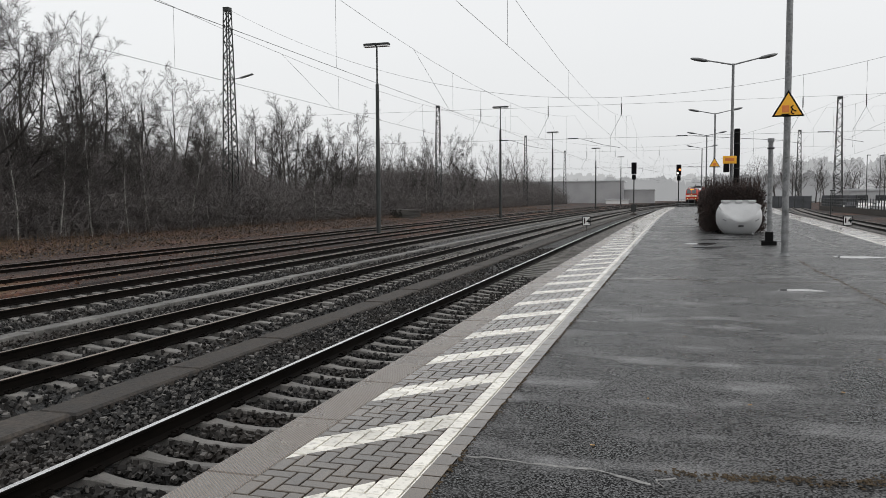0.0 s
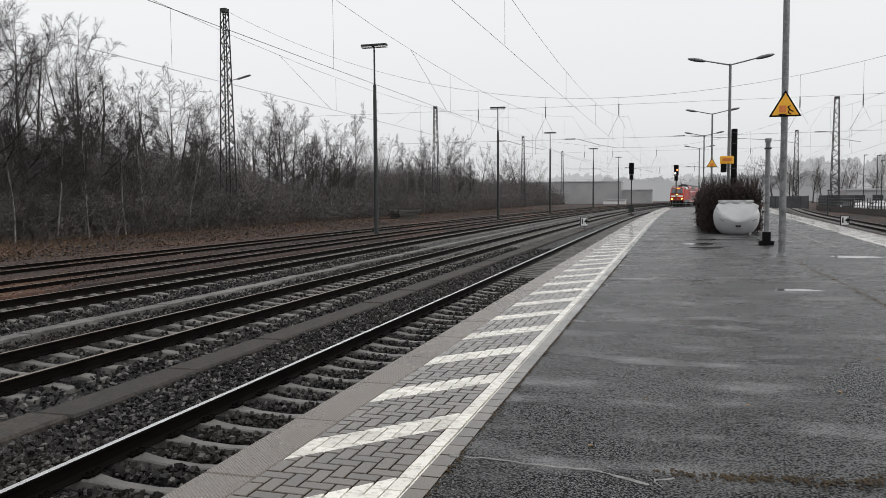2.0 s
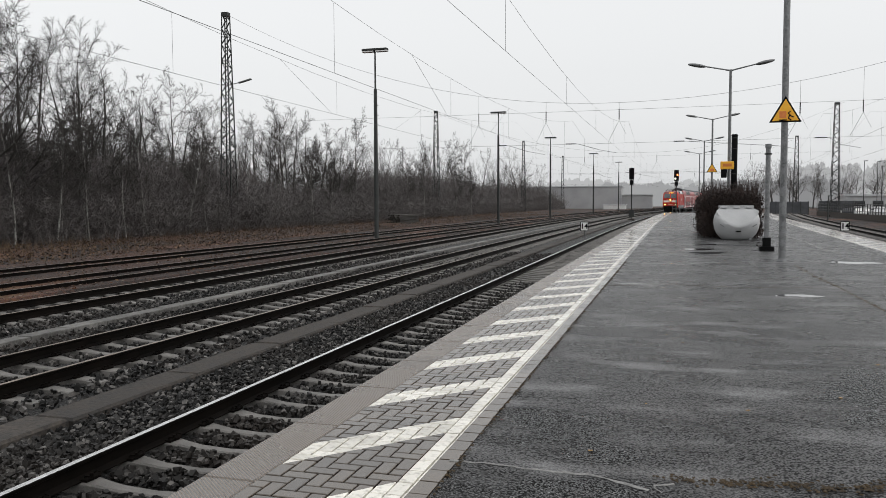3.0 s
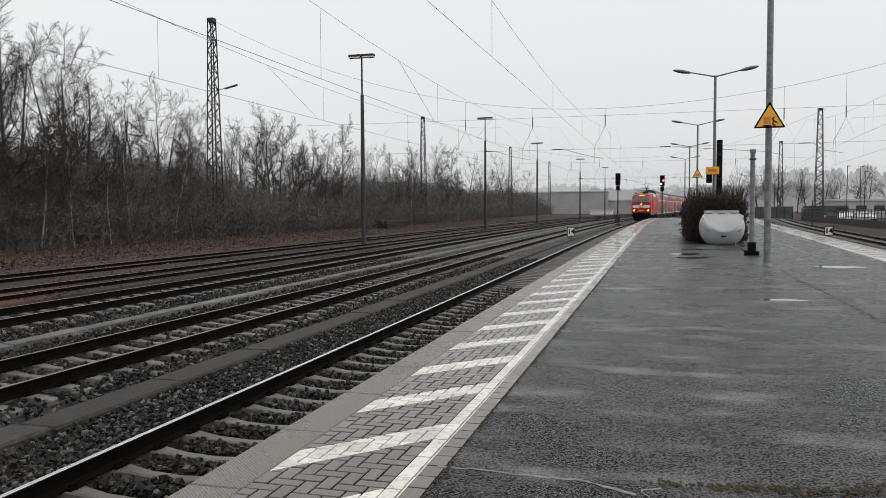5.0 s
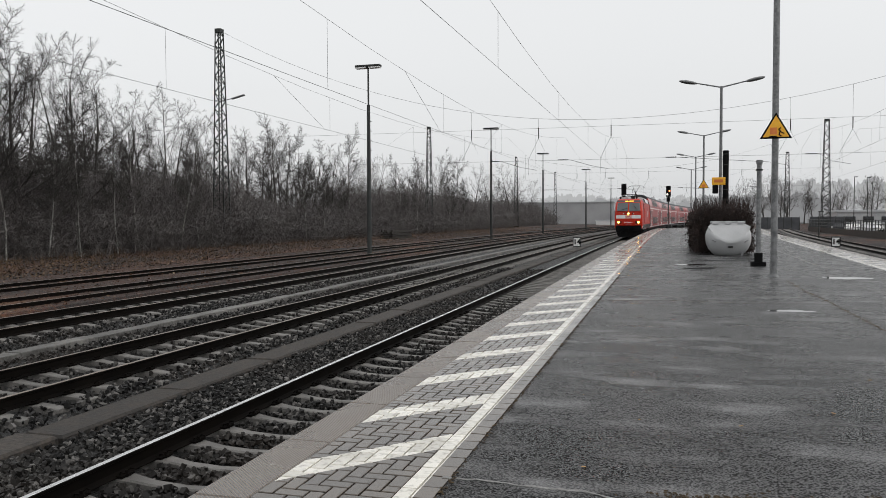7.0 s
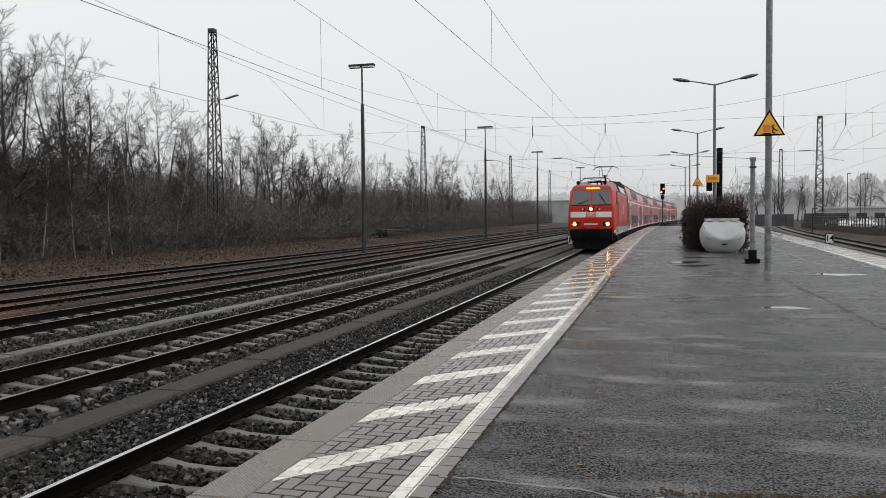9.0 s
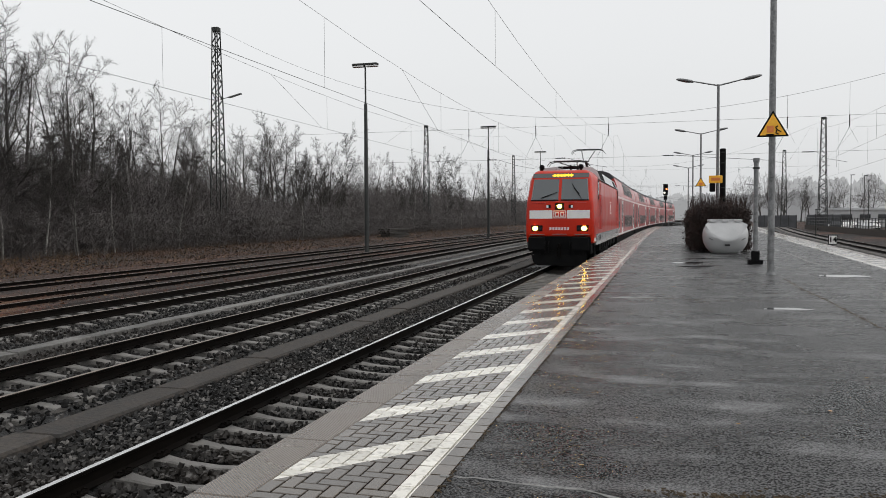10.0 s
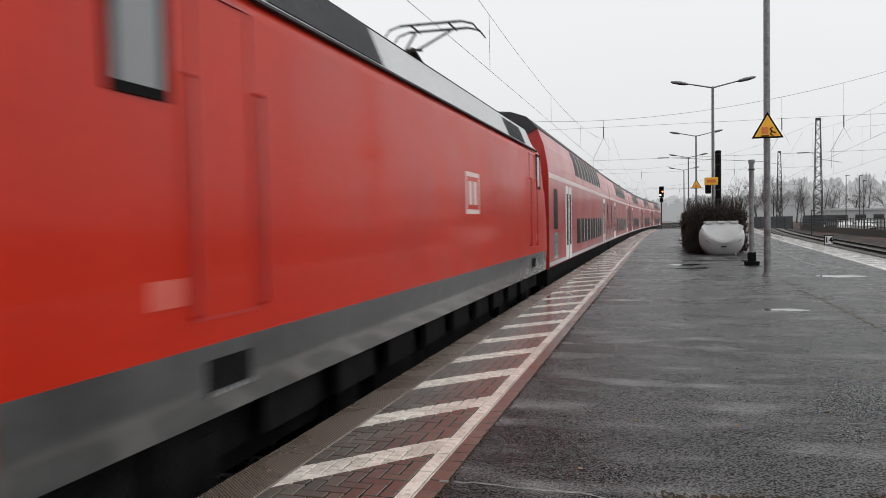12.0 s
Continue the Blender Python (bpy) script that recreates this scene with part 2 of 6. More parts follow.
M = dict(
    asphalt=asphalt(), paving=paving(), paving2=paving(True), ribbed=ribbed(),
    # bed near black so the gaps between loose stones look shaded
    ballast=ballast_mat("grey_ballast", (0.0015, 0.0015, 0.0015), (0.018, 0.017, 0.016), (0.006, 0.005, 0.004)),
    litter=litter_mat(),
    sleeper=surface("weathered_concrete", (0.085, 0.082, 0.077), (0.21, 0.2, 0.188), (0.45, 0.65), 90, 3),
    kerb=surface("dirty_concrete_kerb", (0.01, 0.0085, 0.0072), (0.06, 0.05, 0.042), (0.75, 0.95), 20, 5.0, relief=0.8, dist=0.015, spread=0.15),
    trough=surface("pale_cable_trough_concrete", (0.03, 0.028, 0.025), (0.19, 0.183, 0.172), (0.6, 0.8), 14, 1.2),
    rail=surface("rusty_dark_rail", (0.003, 0.0027, 0.0025), (0.0095, 0.0075, 0.0062), (0.55, 0.75), 120, 3, metal=0.2),
    railtop=surface("polished_rail_head", (0.5, 0.5, 0.5), (0.66, 0.66, 0.66), (0.2, 0.32), 80, 3, metal=1.0, relief=0.05),
    raildull=surface("dull_rail_head", (0.15, 0.12, 0.1), (0.28, 0.235, 0.2), (0.35, 0.5), 80, 3, metal=0.8, relief=0.05),
    concrete=surface("platform_wall_concrete", (0.05, 0.049, 0.046), (0.12, 0.117, 0.11), (0.6, 0.8), 40, 1.0),
    galv=surface("galvanised_steel", (0.1, 0.104, 0.106), (0.27, 0.275, 0.28), (0.4, 0.6), 26, 9, metal=0.5),
    steel=surface("grey_green_painted_steel", (0.014, 0.016, 0.0155), (0.036, 0.039, 0.038), (0.5, 0.7), 40, 3, metal=0.2),
    dark=surface("dark_rubber_and_grime", (0.004, 0.004, 0.0045), (0.012, 0.012, 0.012), (0.6, 0.85), 50, 3),
    black=surface("black_paint", (0.004, 0.004, 0.0045), (0.009, 0.009, 0.0095), (0.5, 0.65), 60, 2, relief=0.1),
    red=surface("traffic_red_paint", (0.42, 0.014, 0.002), (0.5, 0.02, 0.003), (0.35, 0.5), 12, 0.8, relief=0.02, spread=0, world_space=False, coat=0.32),
    reddark=surface("faded_red_paint", (0.33, 0.014, 0.011), (0.42, 0.022, 0.017), (0.3, 0.42), 10, 0.6, relief=0.02, spread=0, world_space=False, coat=0.4),
    traingrey=surface("grimy_grey_paint", (0.02, 0.0205, 0.021), (0.065, 0.066, 0.067), (0.35, 0.5), 9, 1.3, relief=0.0, spread=0, world_space=False, coat=1.0),
    roofgrey=surface("light_grey_roof_paint", (0.4, 0.41, 0.42), (0.54, 0.55, 0.56), (0.3, 0.45), 20, 1.0, relief=0.05, spread=0, world_space=False),
    roofdark=surface("dark_grey_roof", (0.045, 0.048, 0.052), (0.085, 0.09, 0.095), (0.45, 0.6), 20, 1.0, spread=0, world_space=False),
    white=surface("white_paint", (0.62, 0.62, 0.61), (0.76, 0.76, 0.75), (0.3, 0.45), 20, 2, relief=0.03, spread=0, world_space=False),
    yellow=surface("warning_yellow", (0.78, 0.38, 0.015), (0.85, 0.44, 0.03), (0.35, 0.5), 20, 4, relief=0.03),
    bin=surface("pale_grey_plastic", (0.36, 0.365, 0.37), (0.46, 0.465, 0.47), (0.4, 0.55), 30, 1.5, relief=0.08),
    bark=surface("wet_bark", (0.024, 0.022, 0.02), (0.065, 0.06, 0.054), (0.8, 0.95), 30, 2, relief=0.4, dist=0.01, spread=0.2),
    birch=surface("birch_bark", (0.03, 0.028, 0.025), (0.3, 0.29, 0.27), (0.7, 0.85), 3.5, 1.6, spread=0.15),
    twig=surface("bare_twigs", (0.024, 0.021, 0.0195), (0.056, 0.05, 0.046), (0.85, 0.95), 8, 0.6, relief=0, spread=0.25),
    # also the far trees' twigs, paled to stand in for haze
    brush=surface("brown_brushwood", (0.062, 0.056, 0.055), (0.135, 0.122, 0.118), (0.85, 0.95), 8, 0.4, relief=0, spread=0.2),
    hedge=surface("dead_hedge", (0.016, 0.011, 0.01), (0.05, 0.032, 0.027), (0.8, 0.95), 14, 3, relief=0, spread=0),
    lamp=glow("lit_headlamp", (1.0, 0.56, 0.07), 15.0),
    led=glow("amber_led", (1.0, 0.55, 0.02), 1.6),
    signalred=glow("red_signal_lamp", (1.0, 0.25, 0.08), 2.5),
    signalwhite=glow("white_signal_lamp", (1.0, 0.95, 0.85), 1.5),
    wire=surface("catenary_wire", (0.09, 0.093, 0.096), (0.18, 0.184, 0.188), (0.4, 0.6), 10, 1, metal=0.5, relief=0),
)


def glass(name, tint, rough):
    m, n, l, p = nodes(name)
    p.inputs["Base Color"].default_value = (*tint, 1)
    p.inputs["Roughness"].default_value = rough
    p.inputs["IOR"].default_value = 1.5
    p.inputs["Specular IOR Level"].default_value = 0.9
    return m


M["glass"] = glass("dark_window_glass", (0.012, 0.015, 0.017), 0.04)
M["coachglass"] = glass("tinted_coach_glass", (0.02, 0.025, 0.026), 0.35)
M["coachglass"].node_tree.nodes["Principled BSDF"].inputs["Specular IOR Level"].default_value = 0.02
M["faint"] = surface("faded_panel", (0.5, 0.08, 0.06), (0.58, 0.12, 0.09), (0.3, 0.4), 10, 2, relief=0, spread=0, world_space=False)
# pale tint puts the sky seen through the cab into the colour
M["sideglass"] = glass("skylit_cab_side_glass", (0.17, 0.18, 0.185), 0.08)
M["cabglass"] = glass("windscreen_glass", (0.07, 0.08, 0.086), 0.04)


# ---- building helpers ----
def shift(y):
    """How far the curve of the line has moved to +x at y."""
    return 0.0002 * max(0.0, y - 45) ** 2 + 0.00012 * max(0.0, y - 85) ** 2


def thing(name, label, category, group="", kind="", at=None):
    ob = tagged(new(name), label, category, group, kind)
    ob.empty_display_size = 0.2
    if at is not None:
        ob.matrix_world = at
    return ob


def link(name, me, material, parent=None, label=""):
    if material and not me.materials:
        me.materials.append(material)
    ob = new(name, me)
    if parent:
        ob.parent = parent
    if label:
        ob["label"] = label
    return ob


def part(name, bm, material, parent=None, label="", smooth=False):
    me = bpy.data.meshes.new(name)
    bmesh.ops.recalc_face_normals(bm, faces=bm.faces[:])
    bm.to_mesh(me)
    bm.free()
    if smooth:
        for f in me.polygons:
            f.use_smooth = True
    return link(name, me, material, parent, label)


def raw(name, verts, faces, material, parent=None, label="", smooth=False):
    me = bpy.data.meshes.new(name)
    me.from_pydata([tuple(v) for v in verts], [], [tuple(f) for f in faces])
    if smooth:
        for f in me.polygons:
            f.use_smooth = True
    return link(name, me, material, parent, label)


def box(bm, x0, x1, y0, y1, z0, z1, m=None):
    vs = [bm.verts.new((x, y, z)) for x in (x0, x1) for y in (y0, y1) for z in (z0, z1)]
    for q in ((0, 1, 3, 2), (4, 6, 7, 5), (0, 4, 5, 1), (2, 3, 7, 6), (0, 2, 6, 4), (1, 5, 7, 3)):
        bm.faces.new([vs[i] for i in q])
    if m is not None:
        bmesh.ops.transform(bm, matrix=m, verts=vs)
    return bm


def boxes(*rows):
    bm = bmesh.new()
    for r in rows:
        box(bm, *r)
    return bm


def tube(bm, a, b, r0, r1=None, seg=8, caps=True):
    """A tapered rod from a to b."""
    a, b = Vector(a), Vector(b)
    r1 = r0 if r1 is None else r1
    d = (b - a).normalized()
    u = d.orthogonal().normalized()
    v = d.cross(u)
    rings = []
    for c, r in ((a, r0), (b, r1)):
        rings.append([bm.verts.new(c + (u * math.cos(i * math.tau / seg) + v * math.sin(i * math.tau / seg)) * r) for i in range(seg)])
    for i in range(seg):
        bm.faces.new((rings[0][i], rings[0][(i + 1) % seg], rings[1][(i + 1) % seg], rings[1][i]))
    if caps:
        bm.faces.new(rings[0][::-1])
        bm.faces.new(rings[1])
    return bm


def rods(*rows, seg=8):
    bm = bmesh.new()
    for r in rows:
        tube(bm, *r, seg=seg)
    return bm


def disc(bm, c, axis, r, depth, seg=20, squash=1.0):
    """A short cylinder whose axis is 'x' or 'y' or 'z', flattened in height by squash."""
    k = {"x": 0, "y": 1, "z": 2}[axis]
    rings = []
    for s in (-0.5, 0.5):
        ring = []
        for i in range(seg):
            a, b = r * math.cos(i * math.tau / seg), r * squash * math.sin(i * math.tau / seg)
            p = [a, b]
            p.insert(k, s * depth)
            ring.append(bm.verts.new(Vector(c) + Vector(p)))
        rings.append(ring)
    for i in range(seg):
        bm.faces.new((rings[0][i], rings[0][(i + 1) % seg], rings[1][(i + 1) % seg], rings[1][i]))
    bm.faces.new(rings[0][::-1])
    bm.faces.new(rings[1])
    return bm


def prism(bm, outline, y0, y1):
    """The outline (x, z) carried from y0 to y1."""
    a = [bm.verts.new((x, y0, z)) for x, z in outline]
    b = [bm.verts.new((x, y1, z)) for x, z in outline]
    k = len(a)
    for i in range(k):
        bm.faces.new((a[i], a[(i + 1) % k], b[(i + 1) % k], b[i]))
    bm.faces.new(a[::-1])
    bm.faces.new(b)
    return bm


def sweep(bm, outline, ys, xof, z=0.0):
    """The outline (x, z) swept along y with a sideways shift xof(y)."""
    rings = [[bm.verts.new((x + xof(y), y, zz + z)) for x, zz in outline] for y in ys]
    k = len(outline)
    for a, b in zip(rings, rings[1:]):
        for i in range(k):
            bm.faces.new((a[i], a[(i + 1) % k], b[(i + 1) % k], b[i]))
    bm.faces.new(rings[0][::-1])
    bm.faces.new(rings[-1])
    return bm


def bevel(ob, width, seg=2, angle=35):
    m = ob.modifiers.new("bevel", "BEVEL")
    m.width, m.segments, m.limit_method, m.angle_limit = width, seg, "ANGLE", radians(angle)
    return ob



# ---- ground and track beds ----
RAIL = -HP
BED = RAIL - 0.27
YS = [-30, -10, 0, 15, 30, 45, 55, 65, 75, 85, 95, 105, 115, 125, 140, 155, 170, 185, 200, 220, 240, 260, 280, 300, 330, 360, 400]


def flat_strip(x0, x1, z, ys, drift=0.0):
    """A bed along the line as a slab with sloping shoulders."""
    bm = bmesh.new()
    sweep(bm, [(x0 - 0.35, z - 0.3), (x0, z), (x1, z), (x1 + 0.35, z - 0.3)], ys, lambda y: shift(y) + drift * (y - 30))
    return bm


bm = bmesh.new()
box(bm, -1800, 1800, -900, 2600, BED - 1.2, BED - 0.14)
tagged(part("ground", bm, M["litter"]), "dead grass and leaf litter beside the railway", "ground", kind="structure")
for x0, x1, drift in ((-15.6, -2.75, 0.0), (7.7, 14.9, 0.042)):
    tagged(part("ballast_bed", flat_strip(x0, x1, BED + 0.005, YS, drift), M["ballast"]), "dark grey crushed-stone track ballast", "ballast", kind="structure")
tagged(part("litter_bed", flat_strip(-25.5, -16.2, BED + 0.15, YS), M["litter"]), "rust-brown leaf-covered bed of disused sidings", "track bed", kind="structure")

# ---- platform ----
P_END = 119.0
PY = [-12, -4, 0, 6, 12, 20, 30, 40, 48, 56, 64, 72, 80, 88, 96, 104, 112, P_END]


def right_edge(y):
    return 7.66 + 0.042 * (y - 30) + shift(y)


def platform():
    ob = thing("platform", "long island platform with wet asphalt and striped paved edges", "platform", kind="structure")
    bm = bmesh.new()
    prev = None
    for y in PY:
        ring = [bm.verts.new(p) for p in ((-2.5 + shift(y), y, BED - 0.1), (-2.5 + shift(y), y, -0.075), (-1.375 + shift(y), y, -0.075),
                                          (-1.375 + shift(y), y, -0.075), (right_edge(y) - 1.35, y, -0.075), (right_edge(y) - 0.1, y, -0.075), (right_edge(y) - 0.1, y, BED - 0.1))]
        if prev:
            for i in range(6):
                if i != 2:
                    bm.faces.new((prev[i], prev[i + 1], ring[i + 1], ring[i]))
        else:
            bm.faces.new([ring[i] for i in (0, 1, 2, 4, 5, 6)])
        prev = ring
    bm.faces.new([prev[i] for i in (6, 5, 4, 2, 1, 0)])
    part("core", bm, M["concrete"], ob)
    # the asphalt lies between the paved edges, with a slightly uneven top
    bm = bmesh.new()
    ys = list(np.arange(-12, 30, 0.5)) + list(np.arange(30, P_END - 0.01, 2)) + [P_END]
    rows = []
    for y in ys:
        xa, xb = -1.26 + shift(y), right_edge(y) - 1.36
        rows.append([bm.verts.new((xa + (xb - xa) * i / 16, y, 0.0))  for i in range(17)])
    for a, b in zip(rows, rows[1:]):
        for i in range(16):
            bm.faces.new((a[i], a[i + 1], b[i + 1], b[i]))
    for r, flip in ((rows[0], 1), (rows[-1], 0)):
        low = [bm.verts.new((v.co.x, v.co.y, -0.09)) for v in r]
        for i in range(16):
            q = (r[i], low[i], low[i + 1], r[i + 1])
            bm.faces.new(q if flip else q[::-1])
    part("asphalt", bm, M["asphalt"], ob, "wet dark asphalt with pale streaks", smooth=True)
    return ob


PLATFORM = platform()


# ---- rails and sleepers ----
RAIL_OUTLINE = [(-0.075, -0.172), (0.075, -0.172), (0.075, -0.16), (0.012, -0.135), (0.009, -0.045), (0.034, -0.032), (0.036, -0.008), (0.028, -0.001),
                (-0.028, -0.001), (-0.036, -0.008), (-0.034, -0.032), (-0.009, -0.045), (-0.012, -0.135), (-0.075, -0.16)]


def sleeper_mesh(concrete=True):
    """A concrete sleeper, high under the rails and hollowed between them; or a plain timber one."""
    bm = bmesh.new()
    xs = [(-1.3, -0.01, 0.09), (-0.95, 0.02, 0.1), (-0.62, 0.02, 0.1), (-0.5, 0.005, 0.085), (-0.35, -0.015, 0.075), (0.0, -0.03, 0.07), (0.35, -0.015, 0.075), (0.5, 0.005, 0.085), (0.62, 0.02, 0.1), (0.95, 0.02, 0.1), (1.3, -0.01, 0.09)]
    rings = []
    for x, top, w in xs:
        if not concrete:
            top, w = 0.0, 0.125
        rings.append([bm.verts.new(p) for p in ((x, -w - 0.02, -0.17), (x, -w, top - 0.015), (x, -w + 0.02, top), (x, w - 0.02, top), (x, w, top - 0.015), (x, w + 0.02, -0.17))])
    for a, b in zip(rings, rings[1:]):
        for i in range(5):
            bm.faces.new((a[i], b[i], b[i + 1], a[i + 1]))
    bm.faces.new(rings[0])
    bm.faces.new(rings[-1][::-1])
    bmesh.ops.recalc_face_normals(bm, faces=bm.faces[:])
    me = bpy.data.meshes.new("sleeper")
    bm.to_mesh(me)
    bm.free()
    return me


def clip_mesh():
    """A sprung steel rail clip with its dark base plate, both sides of one rail."""
    bm = bmesh.new()
    for s in (-1, 1):
        box(bm, s * 0.08 - 0.05, s * 0.08 + 0.05, -0.09, 0.09, 0.0, 0.022)
        for k in (-1, 1):
            pts = [Vector((s * (0.075 + 0.045 * (1 - math.cos(a))), k * (0.045 + 0.032 * math.sin(a * 1.0)), 0.03 + 0.028 * math.sin(a))) for a in np.linspace(0, math.pi * 1.4, 5)]
            for p, q in zip(pts, pts[1:]):
                tube(bm, p, q, 0.008, seg=4, caps=False)
        tube(bm, (s * 0.11, 0, 0.02), (s * 0.11, 0, 0.06), 0.016, seg=6)
    me = bpy.data.meshes.new("rail_clip")
    bm.to_mesh(me)
    bm.free()
    me.materials.append(M["rail"])
    return me


SLEEPER = sleeper_mesh()
SLEEPER.materials.append(M["sleeper"])
CLIP = clip_mesh()


def track(label, centre, y0, y1, head, sleepers, first, drift=0.0, clips=0.0):
    """Two rails on sleepers; the sleepers from first on, 0.6 m apart, up to the distance given, as pieces."""
    ob = thing("railway_track", label, "railway track", group="railway tracks", kind="structure")
    ys = [y for y in YS if y0 < y < y1]
    ys = [y0] + ys + [y1]
    at = lambda y: centre + shift(y) + drift * (y - 30)
    for s in (-0.7535, 0.7535):
        rail = part("rail", sweep(bmesh.new(), [(x + s, z) for x, z in RAIL_OUTLINE], ys, at, RAIL), M["rail"], ob)
        part("rail_head", sweep(bmesh.new(), [(s - 0.03, -0.004), (s + 0.03, -0.004), (s + 0.026, 0.002), (s - 0.026, 0.002)], ys, at, RAIL), head, rail)
    y, k = first, 0
    far_v, far_f = [], []
    base = [tuple(v.co) for v in SLEEPER.vertices]
    polys = [tuple(p.vertices) for p in SLEEPER.polygons]
    while y < y1 - 0.5:
        x, z = at(y), RAIL - 0.172 - 0.02
        if y < sleepers:
            s = new("sleeper", SLEEPER)
            s.parent = ob
            s.matrix_world = pose(x, y + random.uniform(-0.01, 0.01), z, 0, 0, random.uniform(-0.4, 0.4) - math.degrees(math.atan(2 * 0.0002 * max(0, y - 45))))
            if y < clips:
                for r in (-0.7535, 0.7535):
                    c = new("rail_clip", CLIP)
                    c.parent = ob
                    c.matrix_world = pose(x + r, y, z + 0.02)
        elif y < 190:
            o = len(far_v)
            far_v += [(vx + x, vy + y, vz + z) for vx, vy, vz in base]
            far_f += [tuple(i + o for i in p) for p in polys]
        y += 0.6
    if far_v:
        tagged(raw("far_sleepers", far_v, far_f, M["sleeper"], ob), kind="stuff")
    return ob


TRACKS = [
    track("platform track with shiny rails on concrete sleepers", -4.295, -30, 380, M["railtop"], 120, 5.61 - 12.0 + 0.08, 0, 20),
    track("second track with brown rails on concrete sleepers", -8.912, -30, 380, M["raildull"], 120, 9.6 - 15.0 + 0.08, 0, 24),
    track("third track with rusty rails on old sleepers", -14.08, -30, 380, M["raildull"], 120, 5.2, 0),
    track("rusty disused siding half buried in leaves", -17.7, -30, 380, M["raildull"], 0, 300.0, 0),
    track("rusty disused siding half buried in leaves", -21.9, -30, 380, M["raildull"], 0, 300.0, 0),
    track("track beyond the far platform edge", 9.45, -30, 380, M["raildull"], 60, 8.0, 0.042),
    track("brown track behind the platform by the fence", 12.85, -30, 380, M["raildull"], 60, 8.0, 0.042),
]


# ---- the train ----
FRONT = [(0, 215), (1, 197.5), (2, 180), (3, 161.5), (4, 142.5), (5, 123.6), (6, 104.8), (7, 86.2), (8, 68.2), (9, 50.6), (9.5, 41.9), (10, 33.6),
         (10.5, 25.44), (11, 17.5), (11.5, 9.64), (12, 2.1)]
TRAIN_X = -4.295


def vehicle_pose(y, length):
    """The pose of a vehicle whose near end is at y, both bogies on the curve."""
    a, b = y + 0.2 * length, y + 0.8 * length
    xa, xb = TRAIN_X + shift(a), TRAIN_X + shift(b)
    k = (xb - xa) / (b - a)
    return pose(xa - k * 0.2 * length, y, RAIL, 0, 0, -math.degrees(math.atan(k)))


# locomotive cab, level by level: height, half width of the front, its setback, half width of the side, where the side begins
CAB = [(1.1, 1.4, 0.1, 1.48, 0.56), (1.5, 1.45, 0.0, 1.49, 0.58), (2.2, 1.44, 0.0, 1.49, 0.66), (2.92, 1.4, 0.03, 1.49, 0.85),
       (3.85, 1.28, 0.42, 1.48, 1.3), (4.16, 1.19, 0.56, 1.26, 1.45), (4.27, 1.04, 0.85, 1.1, 1.7)]
LOCO_END = 18.3


def cab_at(z):
    zs = [c[0] for c in CAB]
    return [float(np.interp(z, zs, [c[k] for c in CAB])) for k in range(1, 5)]


def on_front(outline, proud=0.012, deep=0.03):
    """A plate that lies on the raked front: outline in x and z."""
    bm = bmesh.new()
    a = [bm.verts.new((x, cab_at(z)[1] - proud, z)) for x, z in outline]
    b = [bm.verts.new((x, cab_at(z)[1] + deep, z)) for x, z in outline]
    k = len(a)
    for i in range(k):
        bm.faces.new((a[i], a[(i + 1) % k], b[(i + 1) % k], b[i]))
    bm.faces.new(a)
    bm.faces.new(b[::-1])
    return bm


def rect(x0, x1, z0, z1, n=1):
    up = [(x1, z0 + (z1 - z0) * i / n) for i in range(n + 1)]
    down = [(x0, z1 - (z1 - z0) * i / n) for i in range(n + 1)]
    return up + down


def bogie(ob, y, wheelbase, radius, name="bogie"):
    b = part(name, boxes((-1.12, -0.98, y - wheelbase * 0.75, y + wheelbase * 0.75, 0.42, 0.78), (0.98, 1.12, y - wheelbase * 0.75, y + wheelbase * 0.75, 0.42, 0.78),
                         (-1.0, 1.0, y - 0.3, y + 0.3, 0.45, 0.75)), M["dark"], ob)
    for dy in (-wheelbase / 2, wheelbase / 2):
        for s in (-1, 1):
            bm = bmesh.new()
            disc(bm, (s * 0.755, y + dy, radius), "x", radius, 0.13, 24)
            disc(bm, (s * 0.69, y + dy, radius), "x", radius + 0.025, 0.03, 24)
            part("wheel", bm, M["rail"], b)
            part("axle_box", boxes((s * 1.15 - 0.12, s * 1.15 + 0.12, y + dy - 0.18, y + dy + 0.18, radius - 0.18, radius + 0.2)), M["dark"], b)
            bm = bmesh.new()
            for k in range(5):
                disc(bm, (s * 1.06, y + dy + 0.36, radius - 0.02 + k * 0.06), "z", 0.09, 0.035, 8)
            part("spring", bm, M["dark"], b)


